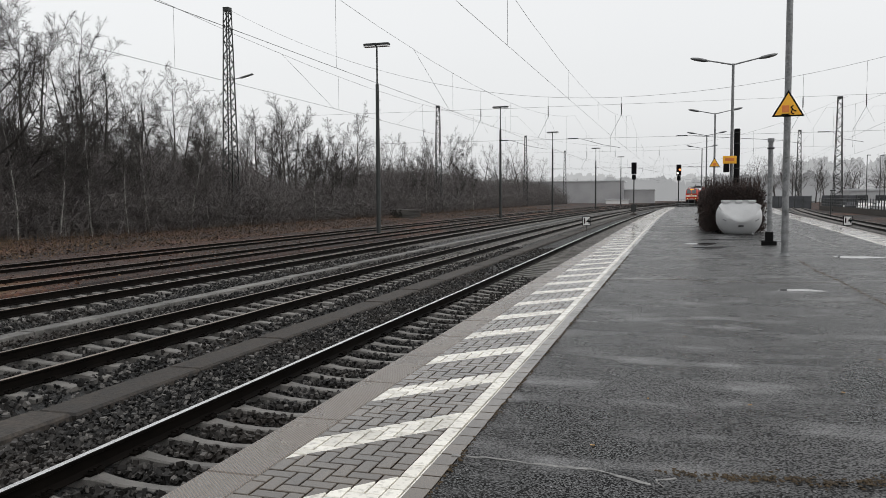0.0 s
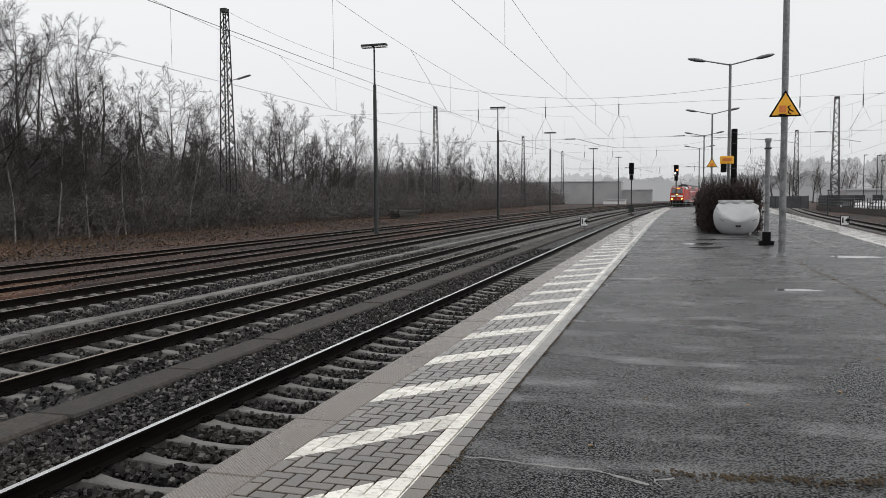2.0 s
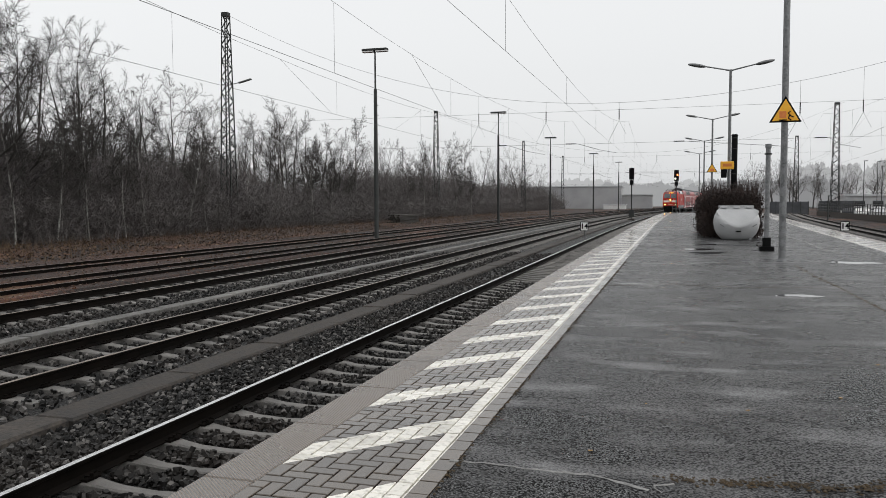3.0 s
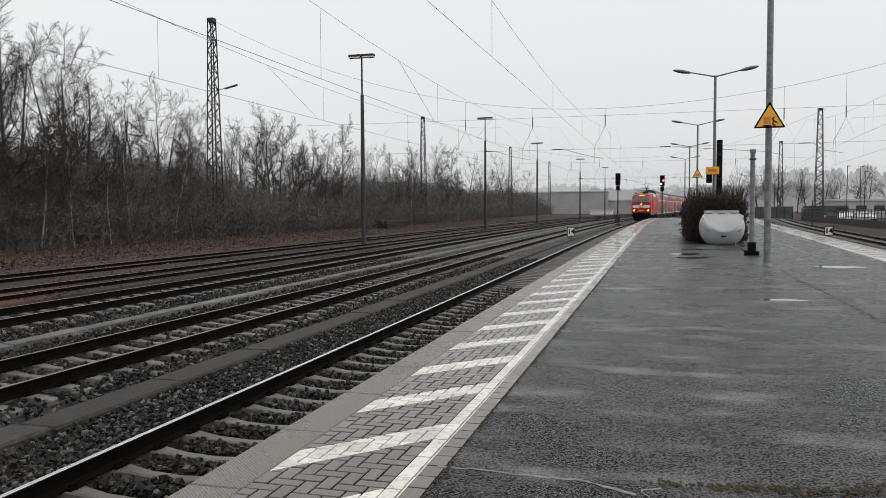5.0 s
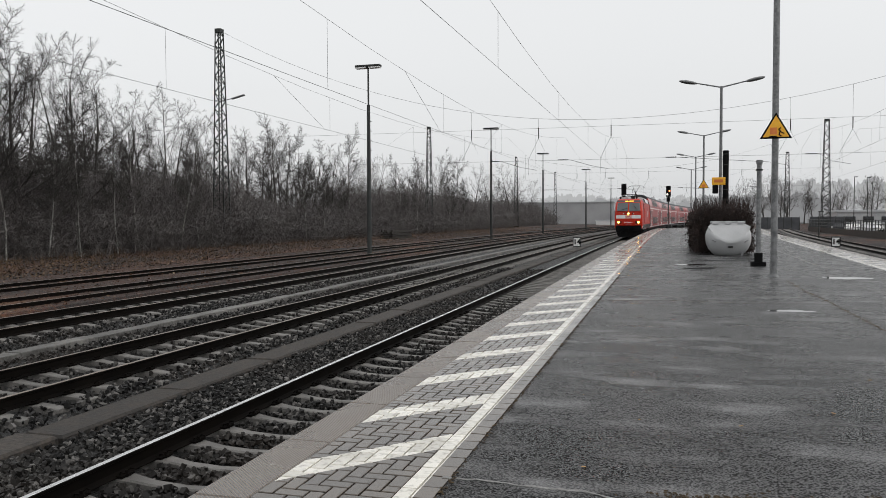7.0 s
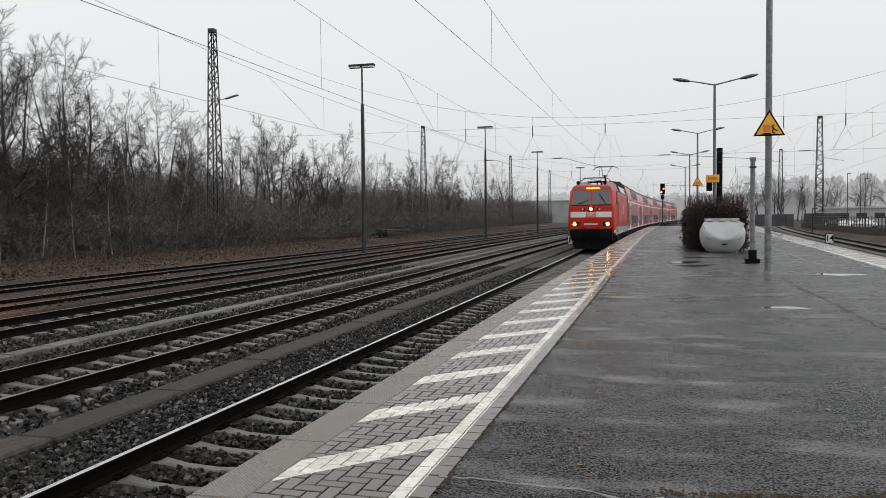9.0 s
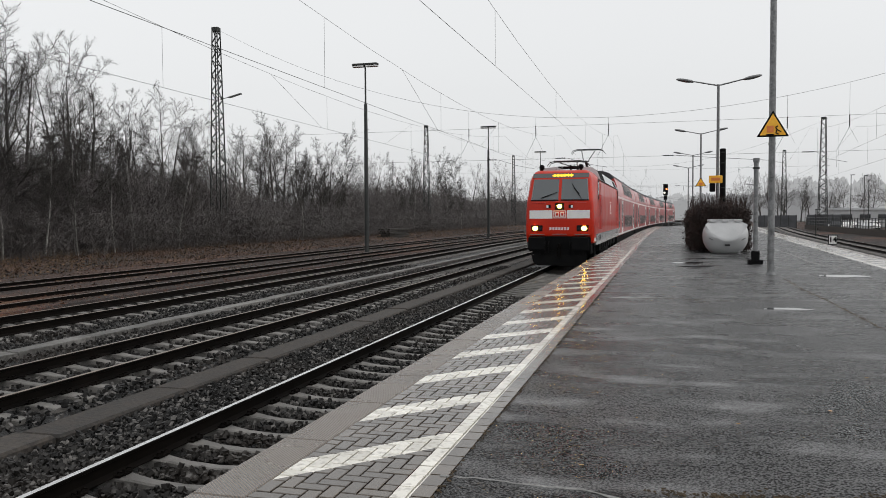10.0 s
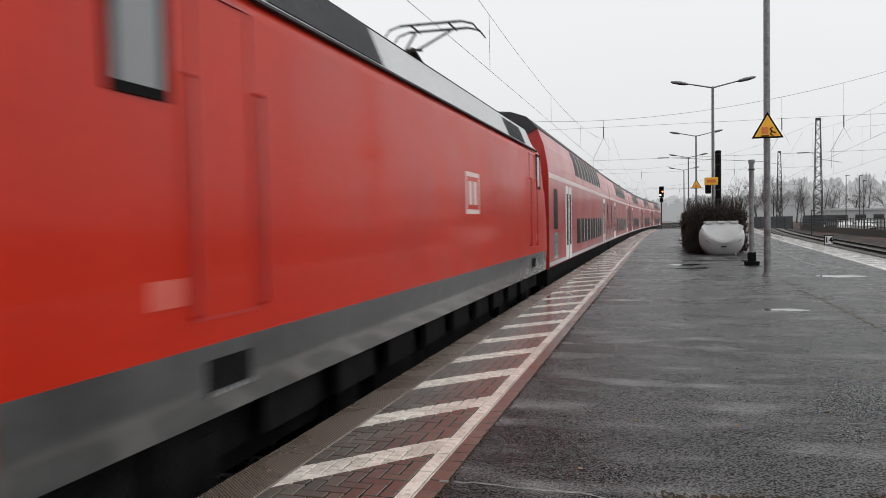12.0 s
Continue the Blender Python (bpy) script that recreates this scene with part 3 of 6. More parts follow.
def locomotive():
    ob = thing("locomotive", "red electric locomotive with grey skirt and lit headlamps", "locomotive")
    bm = bmesh.new()
    rings = []
    for z, fw, y0, hw, ys in CAB:
        p = [(-hw, ys), (-fw, y0), (fw, y0), (hw, ys), (hw, LOCO_END - ys), (fw, LOCO_END - y0), (-fw, LOCO_END - y0), (-hw, LOCO_END - ys)]
        rings.append([bm.verts.new((x, y, z)) for x, y in p])
    for a, b in zip(rings, rings[1:]):
        for i in range(8):
            bm.faces.new((a[i], a[(i + 1) % 8], b[(i + 1) % 8], b[i]))
    bm.faces.new(rings[0][::-1])
    bm.faces.new(rings[-1])
    bevel(part("body", bm, M["red"], ob, "glossy red painted body", smooth=False), 0.11, 4, 12)
    # front: windscreens, display, marker band, lamps
    for s in (-1, 1):
        w = part("windscreen", on_front([(s * 0.06, 2.98), (s * 1.2, 2.98), (s * 1.17, 3.4), (s * 1.12, 3.86), (s * 0.06, 3.86)][::s], 0.006), M["cabglass"], ob)
        part("seal", on_front([(s * 0.05, 2.93), (s * 1.24, 2.93), (s * 1.24, 2.975), (s * 0.05, 2.975)][::s], 0.014), M["black"], w)
        part("side_seal", on_front([(s * 1.195, 2.95), (s * 1.225, 2.95), (s * 1.145, 3.87), (s * 1.115, 3.87)][::s], 0.012), M["galv"], w)
        wip = part("wiper", bmesh.new(), M["black"], w)
        bm = bmesh.new()
        a, b = ((-0.55, 3.12), (-0.12, 3.3)) if s < 0 else ((0.92, 3.0), (0.5, 3.65))
        for p, q, r in ((a, b, 0.012), ((a[0] - 0.25, a[1] - 0.08), (a[0] + 0.2, a[1] + 0.09), 0.018) if s < 0 else ((0.6, 3.46), (0.82, 3.2), 0.026)):
            tube(bm, (p[0], cab_at(p[1])[1] - 0.05, p[1]), (q[0], cab_at(q[1])[1] - 0.05, q[1]), r, seg=6)
        bm.to_mesh(wip.data)
        bm.free()
        part("marker_panel", on_front(rect(s * 0.31 if s > 0 else -1.29, 1.27 if s > 0 else -0.31, 2.17, 2.52), 0.008), M["white"], ob, "white panel")
        housing = bevel(part("lamp_housing", on_front([(s * 0.72, 1.62), (s * 1.2, 1.62), (s * 1.24, 1.88), (s * 0.72, 1.88)][::s], 0.02), M["black"], ob), 0.02)
        bm = bmesh.new()
        disc(bm, (s * 1.035, -0.03, 1.75), "y", 0.115, 0.05, 24, 0.85)
        part("headlamp", bm, M["lamp"], housing, "lit headlamp")
        bm = bmesh.new()
        disc(bm, (s * 0.83, -0.03, 1.75), "y", 0.085, 0.05, 16)
        part("tail_lamp", bm, M["glass"], housing)
        grab = part("grab_rail", rods(((s * 0.62, -0.1, 2.83), (s * 1.1, -0.1, 2.83), 0.014), ((s * 0.62, 0.0, 2.83), (s * 0.62, -0.1, 2.83), 0.012), ((s * 1.1, 0.0, 2.83), (s * 1.1, -0.1, 2.83), 0.012)), M["reddark"], ob)
        part("marker_lamp", on_front(rect(s * 0.47 - 0.09, s * 0.47 + 0.09, 2.61, 2.76), 0.03), M["black"], ob)
        part("marker_glass", on_front(rect(s * 0.52 - 0.04, s * 0.52 + 0.04, 2.63, 2.74), 0.036), M["white"], ob)
        step = part("step", boxes((s * 0.95 - 0.3, s * 0.95 + 0.3, -0.12, 0.02, 1.47, 1.5)), M["galv"], ob)
        # buffer with its rectangular plate
        buf = part("buffer", rods(((s * 0.92, 0.1, 1.1), (s * 0.92, -0.44, 1.1), 0.14, 0.12), seg=14), M["dark"], ob)
        bevel(part("buffer_plate", boxes((s * 0.92 - 0.35, s * 0.92 + 0.35, -0.52, -0.44, 0.84, 1.38)), M["black"], buf), 0.03)
        # corner plates and side fittings
        fw, y0, hw, ys = cab_at(1.25)
        q = [Vector((fw + (hw - fw) * t, y0 + (ys - y0) * t, 0)) for t in (0.2, 0.95)]
        n = Vector((ys - y0, -(hw - fw), 0)).normalized() * 0.012
        bm = bmesh.new()
        vs = [bm.verts.new((s * (p.x + n.x * k), p.y + n.y * k, z)) for k in (1, -1) for p, z in ((q[0], 1.2), (q[1], 1.2), (q[1], 1.34), (q[0], 1.34))]
        for f in ((0, 1, 2, 3), (7, 6, 5, 4), (0, 4, 5, 1), (1, 5, 6, 2), (2, 6, 7, 3), (3, 7, 4, 0)):
            bm.faces.new([vs[i] for i in f])
        part("corner_plate", bm, M["white"], ob)
        for yy, back in ((0.0, False), (LOCO_END, True)):
            m = Matrix() if not back else pose(0, LOCO_END, 0, 0, 0, 180) @ Matrix.Diagonal((1, 1, 1, 1))
            sx = s
            win = part("side_window", box(bmesh.new(), *sorted((sx * 1.46, sx * 1.498)), 1.5, 1.92, 3.06, 3.76, m), M["sideglass"], ob)
            part("window_frame", box(box(box(box(bmesh.new(), *sorted((sx * 1.45, sx * 1.504)), 1.44, 1.5, 3.0, 3.82, m), *sorted((sx * 1.45, sx * 1.504)), 1.92, 1.98, 3.0, 3.82, m), *sorted((sx * 1.45, sx * 1.504)), 1.5, 1.92, 3.0, 3.06, m), *sorted((sx * 1.45, sx * 1.504)), 1.5, 1.92, 3.76, 3.82, m), M["black"], win)
            bm = bmesh.new()
            for b in ((2.24, 2.265, 1.66, 3.78), (2.95, 2.975, 1.66, 3.78), (2.265, 2.95, 1.66, 1.68), (2.265, 2.95, 3.76, 3.78)):
                box(bm, *sorted((sx * 1.48, sx * 1.4935)), *b, m)
            door = part("cab_door", bm, M["reddark"], ob)
            for y in (2.18, 3.05):
                bm = bmesh.new()
                tube(bm, m @ Vector((sx * 1.54, y, 1.7)), m @ Vector((sx * 1.54, y, 3.2)), 0.016, seg=6)
                for z in (1.7, 3.2):
                    tube(bm, m @ Vector((sx * 1.54, y, z)), m @ Vector((sx * 1.47, y, z)), 0.014, seg=6)
                part("hand_rail", bm, M["reddark"], door)
            part("data_panel", box(bmesh.new(), *sorted((sx * 1.48, sx * 1.4945)), 1.75, 2.1, 1.78, 1.95, m), M["faint"], ob, "faded pale panel")
            # dark plate on the skirt, painted as the shade of a step recess
            part("step_recess", box(bmesh.new(), *sorted((sx * 1.46, sx * 1.502)), 2.3, 2.85, 1.2, 1.4, m), M["dark"], ob)
            part("step_plate", box(bmesh.new(), *sorted((sx * 1.4, sx * 1.53)), 2.3, 2.85, 1.17, 1.195, m), M["galv"], ob)
        bm = bmesh.new()
        box(bm, *sorted((s * 1.4, s * 1.497)), 0.6, LOCO_END - 0.6, 1.02, 1.5)
        part("skirt", bm, M["traingrey"], ob, "grimy grey skirt band")
        for k in range(9):
            part("equipment_box", boxes((*sorted((s * 1.35, s * 1.42)), 3.2 + k * 1.4, 4.1 + k * 1.4, 0.7, 1.02)), M["dark"], ob)
        part("gutter", boxes((*sorted((s * 1.46, s * 1.507)), 1.7, LOCO_END - 1.7, 3.878, 3.9)), M["roofdark"], ob)
        # roof cover with grilles on its slope
        bm = bmesh.new()
        o = [(s * 1.492, 3.9), (s * 1.3, 4.36), (s * 1.1, 4.5), (s * 0.5, 4.55), (s * 0.5, 4.25), (s * 1.0, 4.2), (s * 1.2, 4.1), (s * 1.4, 3.88)]
        prism(bm, o, 3.0, LOCO_END - 2.4)
        roof = part("roof_panel", bm, M["roofgrey"], ob, "light grey roof panels")
        part("seam", boxes((*sorted((s * 1.3, s * 1.309)), 3.0, LOCO_END - 2.4, 4.345, 4.36)), M["dark"], roof)
        for y0, y1, share in ((3.2, 5.8, 0.9), (13.0, 14.8, 0.75)):
            xa, za = 1.484 - 0.19 * share, 3.93 + 0.46 * share
            bm = bmesh.new()
            prism(bm, [(s * 1.492, 3.93), (s * (xa + 0.006), za), (s * (xa - 0.03), za - 0.02), (s * 1.45, 3.92)], y0, y1)
            g = part("grille", bm, M["roofdark"], roof)
            k, y = 0, y0 + 0.1
            bm = bmesh.new()
            while y < y1:
                prism(bm, [(s * 1.5, 3.935), (s * (xa + 0.014), za), (s * xa, za - 0.01), (s * 1.486, 3.93)], y, y + 0.03)
                y += 0.18
            tagged(part("grille_mesh", bm, M["steel"], g), kind="stuff")
        bm = bmesh.new()
        box(bm, *sorted((s * 1.47, s * 1.4945)), 9.35, 10.25, 2.38, 3.02)
        logo = part("side_emblem", bm, M["pinkwhite"], ob, "pale square emblem")
        part("emblem_field", boxes((*sorted((s * 1.475, s * 1.4975)), 9.42, 10.18, 2.45, 2.95)), M["red"], logo)
        for k in (0, 1):
            part("emblem_bar", boxes((*sorted((s * 1.48, s * 1.5005)), 9.52 + 0.32 * k, 9.72 + 0.32 * k, 2.52, 2.88)), M["pinkwhite"], logo)
    display = part("display_band", on_front(rect(-1.2, 1.2, 3.92, 4.12), 0.008), M["displayglass"], ob, "dark display band")
    bm = bmesh.new()
    for k in range(19):
        x = -0.36 + k * 0.047
        hgt = 0.035 + 0.03 * ((k * 7) % 3) / 2
        v = on_front(rect(x, x + 0.034, 4.025 - hgt, 4.025 + hgt), 0.014)
        me = bpy.data.meshes.new("t")
        v.to_mesh(me)
        v.free()
        bm.from_mesh(me)
        bpy.data.meshes.remove(me)
    part("display_text", bm, M["led"], display, "amber destination text")
    bm = bmesh.new()
    disc(bm, (0.0, -0.03, 2.69), "y", 0.105, 0.08, 24, 0.85)
    part("top_headlamp", bm, M["lamp"], ob, "lit headlamp")
    part("top_lamp_housing", on_front(rect(-0.19, 0.19, 2.54, 2.83), 0.02), M["black"], ob)
    badge = part("front_emblem", on_front(rect(-0.27, 0.27, 2.18, 2.51), 0.014), M["pinkwhite"], ob, "white emblem with red bars")
    part("emblem_edge", on_front(rect(-0.23, 0.23, 2.215, 2.475), 0.018), M["red"], badge)
    for x0, x1 in ((-0.2, -0.02), (0.02, 0.2)):
        part("emblem_bar", on_front(rect(x0, x1, 2.24, 2.45), 0.022), M["pinkwhite"], badge)
        part("emblem_hole", on_front(rect(x0 + 0.05, x1 - 0.045, 2.29, 2.4), 0.026), M["red"], badge)
    for k in range(7):
        x = -0.43 + k * 0.125
        part("number_bar", on_front(rect(x, x + 0.085, 1.68, 1.8), 0.014), M["pinkwhite"], ob)
    part("centre_step", boxes((-0.3, 0.3, -0.1, 0.02, 1.49, 1.515)), M["galv"], ob)
    part("front_rail", rods(((-0.4, -0.07, 2.88), (0.75, -0.07, 2.88), 0.014)), M["reddark"], ob)
    # underside: apron, snow plough, coupling, frame
    bevel(part("apron", boxes((-1.32, 1.32, 0.02, 0.5, 0.75, 1.45)), M["black"], ob), 0.04)
    bm = bmesh.new()
    prism(bm, [(-0.95, 0.17), (0.95, 0.17), (1.1, 0.3), (1.2, 0.62), (-1.2, 0.62), (-1.1, 0.3)], -0.16, -0.08)
    part("snow_plough", bm, M["dark"], ob)
    part("cross_beam", boxes((-1.1, 1.1, 0.0, 0.4, 0.35, 0.8)), M["dark"], ob)
    for x in (-0.92, 0.92):
        part("plough_bracket", boxes((x - 0.08, x + 0.08, -0.14, 0.4, 0.4, 0.8)), M["dark"], ob)
    part("coupling_hook", rods(((0, 0.1, 1.05), (0, -0.32, 1.05), 0.06, 0.05), ((0, -0.32, 1.05), (0, -0.36, 0.92), 0.045, 0.03), ((-0.06, -0.3, 0.98), (-0.06, -0.2, 0.5), 0.025, 0.025), ((0.06, -0.3, 0.98), (0.06, -0.2, 0.5), 0.025, 0.025)), M["rail"], ob)
    for x in (-0.6, -0.45, 0.45, 0.6):
        part("brake_hose", rods(((x, 0.0, 1.2), (x, -0.2, 1.05), 0.025, 0.025), ((x, -0.2, 1.05), (x + 0.03, -0.16, 0.6), 0.025, 0.025), seg=6), M["dark"], ob)
    part("underframe", boxes((-1.25, 1.25, 0.6, LOCO_END - 0.6, 0.62, 1.1)), M["dark"], ob)
    # dark block and sand boxes added, unseen, to close bright gaps below the frame
    bevel(part("transformer_tank", boxes((-1.22, 1.22, 6.1, 12.2, 0.28, 0.75)), M["dark"], ob), 0.04)
    for s in (-1, 1):
        for y in (2.2, 5.1, 12.9, 15.9):
            part("sand_box", boxes((*sorted((s * 1.05, s * 1.3)), y - 0.25, y + 0.25, 0.42, 1.0)), M["dark"], ob)
            part("sand_pipe", rods(((s * 1.15, y, 0.45), (s * 0.85, y + 0.15, 0.12), 0.03), seg=6), M["galv"], ob)
    part("rear_buffer_beam", boxes((-1.2, 1.2, LOCO_END - 0.1, LOCO_END + 0.35, 0.85, 1.3)), M["dark"], ob)
    for y in (3.9, 14.4):
        bogie(ob, y, 2.6, 0.625)
    # roof gear
    for x in (-0.92, 0.78):
        bm = bmesh.new()
        bmesh.ops.create_uvsphere(bm, u_segments=12, v_segments=8, radius=0.12, matrix=pose(x, 1.15, 4.42))
        tube(bm, (x, 1.15, 4.25), (x, 1.15, 4.4), 0.05, seg=8)
        part("horn", bm, M["black"], ob)
    part("roof_conduit", rods(((0.2, 2.2, 4.55), (0.2, 15.8, 4.55), 0.03), *[((0.2, y, 4.28), (0.2, y, 4.55), 0.05) for y in (2.4, 5.5, 9, 12.5, 15.5)]), M["dark"], ob)
    pantograph(ob, 4.4, -1, False)
    pantograph(ob, 13.6, -1, True)
    return ob


def pantograph(ob, y, s, up):
    """A single-arm pantograph: four insulators, base frame, lower arm, upper arm and collector head."""
    base = part("pantograph_base" if up else "folded_pantograph", rods(((-0.55, y - 0.6, 4.58), (0.55, y - 0.6, 4.58), 0.035), ((-0.55, y + 0.6, 4.58), (0.55, y + 0.6, 4.58), 0.035),
                ((-0.55, y - 0.6, 4.58), (-0.55, y + 0.6, 4.58), 0.035), ((0.55, y - 0.6, 4.58), (0.55, y + 0.6, 4.58), 0.035)), M["black"], ob)
    for dx in (-0.55, 0.55):
        for dy in (-0.6, 0.6):
            bm = bmesh.new()
            for k in range(4):
                disc(bm, (dx, y + dy, 4.32 + k * 0.06), "z", 0.07, 0.03, 10)
            tube(bm, (dx, y + dy, 4.25), (dx, y + dy, 4.56), 0.04, seg=8)
            part("insulator", bm, M["reddark"] if up else M["dark"], base)
    kz, ky = (5.35, y - 2.1) if up else (4.72, y + 1.6)
    hz, hy = (6.06, y - 0.55) if up else (4.74, y - 1.1)
    part("lower_arm", rods(((0, y + 0.5, 4.62), (0, ky, kz), 0.09, 0.07)), M["black"], base)
    part("upper_arm", rods(((-0.12, ky, kz), (-0.38, hy, hz), 0.025), ((0.12, ky, kz), (0.38, hy, hz), 0.025), ((-0.2, ky, kz), (0.2, ky, kz), 0.03)), M["steel"], base)
    rows = []
    for dy in (-0.28, 0.28):
        rows.append(((-0.62, hy + dy, hz + 0.07), (0.62, hy + dy, hz + 0.07), 0.025))
        for q in (-1, 1):
            rows.append(((q * 0.62, hy + dy, hz + 0.07), (q * 0.85, hy + dy, hz - 0.0), 0.02))
            rows.append(((q * 0.85, hy + dy, hz - 0.0), (q * 0.97, hy + dy, hz - 0.16), 0.016))
    for q in (-0.38, 0.38):
        rows.append(((q, hy - 0.28, hz + 0.04), (q, hy + 0.28, hz + 0.04), 0.02))
    part("collector_head", rods(*rows, seg=6), M["steel"], base)


M["pinkwhite"] = surface("pale_lettering", (0.6, 0.48, 0.46), (0.72, 0.6, 0.58), (0.35, 0.5), 20, 2, relief=0, spread=0, world_space=False)
M["displayglass"] = glass("display_glass", (0.06, 0.06, 0.062), 0.2)

# coach half profile from the bottom up: x, z
HALF = [(1.33, 0.92), (1.39, 0.98), (1.39, 3.5), (1.36, 3.82), (1.27, 4.3), (1.1, 4.75), (0.8, 5.06), (0.4, 5.2), (0.0, 5.24)]


def half_x(z):
    return float(np.interp(z, [p[1] for p in HALF], [p[0] for p in HALF]))


def curved(s, y0, y1, z0, z1, proud, n=4, thick=0.03):
    """A plate that follows the coach's side between two heights."""
    bm = bmesh.new()
    zs = [z0 + (z1 - z0) * i / n for i in range(n + 1)]
    o = [(s * (half_x(z) + proud), z) for z in zs] + [(s * (half_x(z) - thick), z) for z in zs[::-1]]
    return prism(bm, o, y0, y1)


def coach():
    ob = thing("coach", "red double-deck coach with grey doors and two window rows", "train coach", group="coaches of the train")
    full = HALF[:-1] + [(0, 5.24)] + [(-x, z) for x, z in HALF[:-1][::-1]]
    part("body", prism(bmesh.new(), full, 0.25, 26.55), M["reddark"], ob, "red painted body", smooth=False)
    low = [(x + (0.012 if x > 0 else -0.012 if x < 0 else 0), z + 0.012) for x, z in full if z >= 4.74]
    part("roof", prism(bmesh.new(), low + [(-0.9, 4.62), (0.9, 4.62)], 0.2, 26.6), M["roofdark"], ob, "dark grey roof")
    for y in (0.1, 26.7):
        part("gangway", boxes((-0.75, 0.75, y - 0.35, y + 0.35, 1.0, 3.2)), M["dark"], ob)
    part("underframe", boxes((-1.28, 1.28, 0.6, 26.2, 0.45, 0.93), (-1.0, 1.0, 5.5, 21.0, 0.3, 0.6)), M["dark"], ob)
    for y in (3.2, 23.6):
        bogie(ob, y, 2.5, 0.46)
    for s in (-1, 1):
        part("white_stripe", curved(s, 0.27, 26.53, 3.42, 3.56, 0.004, 2), M["pinkwhite"], ob)
        part("sill_stripe", curved(s, 0.27, 26.53, 0.99, 1.1, 0.004, 1), M["roofgrey"], ob)
        for yc in (5.0, 21.8):
            door = part("door", curved(s, yc - 0.85, yc + 0.85, 1.0, 3.34, 0.008, 1), M["white"], ob, "pale grey double door")
            for k in (-1, 1):
                part("door_window", curved(s, yc + k * 0.42 - 0.2, yc + k * 0.42 + 0.2, 1.45, 3.1, 0.014, 1), M["coachglass"], door)
            part("door_gap", curved(s, yc - 0.015, yc + 0.015, 1.0, 3.34, 0.013, 1), M["black"], door)
        for y0, y1 in ((1.3, 2.1), (24.6, 25.4)):
            part("end_window", curved(s, y0, y1, 2.0, 3.15, 0.006, 1), M["coachglass"], ob)
            part("end_panel", curved(s, y0 - 0.1, y1 + 0.1, 1.15, 1.9, 0.004, 1), M["traingrey"], ob)
        for k in range(9):
            y = 8.3 + k * 1.36 - 0.6
            for z0, z1, n in ((1.4, 2.3, 1), (3.84, 4.7, 4)):
                w = part("window", curved(s, y, y + 1.2, z0, z1, 0.008, n), M["coachglass"], ob)
                part("window_post", curved(s, y + 1.22, y + 1.34, z0, z1, 0.012, n), M["pinkwhite"], w)
    return ob


LOCO = locomotive()
LOCO.matrix_world = vehicle_pose(215, 18.9)
COACHES = [coach()]
for k in range(1, 5):
    COACHES.append(copy_thing(COACHES[0], Matrix()))
for k, c in enumerate(COACHES):
    c.matrix_world = vehicle_pose(215 + 18.9 + 26.8 * k, 26.8)


# ---- masts, lamps and signs ----
def lattice_mast(x, y, height, base_w, top_w, label, zbase):
    """A square lattice tower: four angle legs, diagonals and a concrete foot."""
    ob = thing("catenary_mast", label, "mast", group="overhead line masts", at=pose(x, y, zbase))
    n = max(8, int(height / 0.78))
    half = lambda k: 0.5 * (base_w + (top_w - base_w) * k / n)
    zz = lambda k: 0.3 + (height - 0.3) * k / n
    for sx in (-1, 1):
        for sy in (-1, 1):
            part("leg", rods(((sx * half(0), sy * half(0), 0.2), (sx * half(n), sy * half(n), height), 0.075, 0.06), seg=4), M["steel"], ob)
    bm = bmesh.new()
    for k in range(n):
        a, b = half(k), half(k + 1)
        z0, z1 = zz(k), zz(k + 1)
        s = 1 if k % 2 else -1
        for f in (-1, 1):
            tube(bm, (-s * a, f * a, z0), (s * b, f * b, z1), 0.045, seg=4)
            tube(bm, (f * a, -s * a, z0), (f * b, s * b, z1), 0.045, seg=4)
            if k % 3 == 0:
                tube(bm, (-a, f * a, z0), (a, f * a, z0), 0.024, seg=4)
                tube(bm, (f * a, -a, z0), (f * a, a, z0), 0.024, seg=4)
    part("lattice", bm, M["steel"], ob)
    part("head", boxes((-half(n) - 0.05, half(n) + 0.05, -half(n) - 0.05, half(n) + 0.05, height - 0.35, height + 0.02)), M["steel"], ob)
    part("foundation", boxes((-base_w * 0.5 - 0.3, base_w * 0.5 + 0.3, -base_w * 0.5 - 0.3, base_w * 0.5 + 0.3, -0.4, 0.3)), M["kerb"], ob)
    return ob


MASTS = [(-42.8, 69.6, 21.2), (-42.8, 140.9, 19.4), (-42.8, 229.0, 20.3), (-42.8, 313.0, 20.6), (26.0, 147.0, 19.2), (30.0, 222.0, 19.5), (29.0, 69.6, 20.5)]
for x, y, hgt in MASTS:
    lattice_mast(x, y, hgt + (0.25 if x < 0 else 0), 1.25 if x < 0 else 1.4, 0.54 if x < 0 else 0.66, "grey lattice steel tower of the overhead line", BED - 0.1)


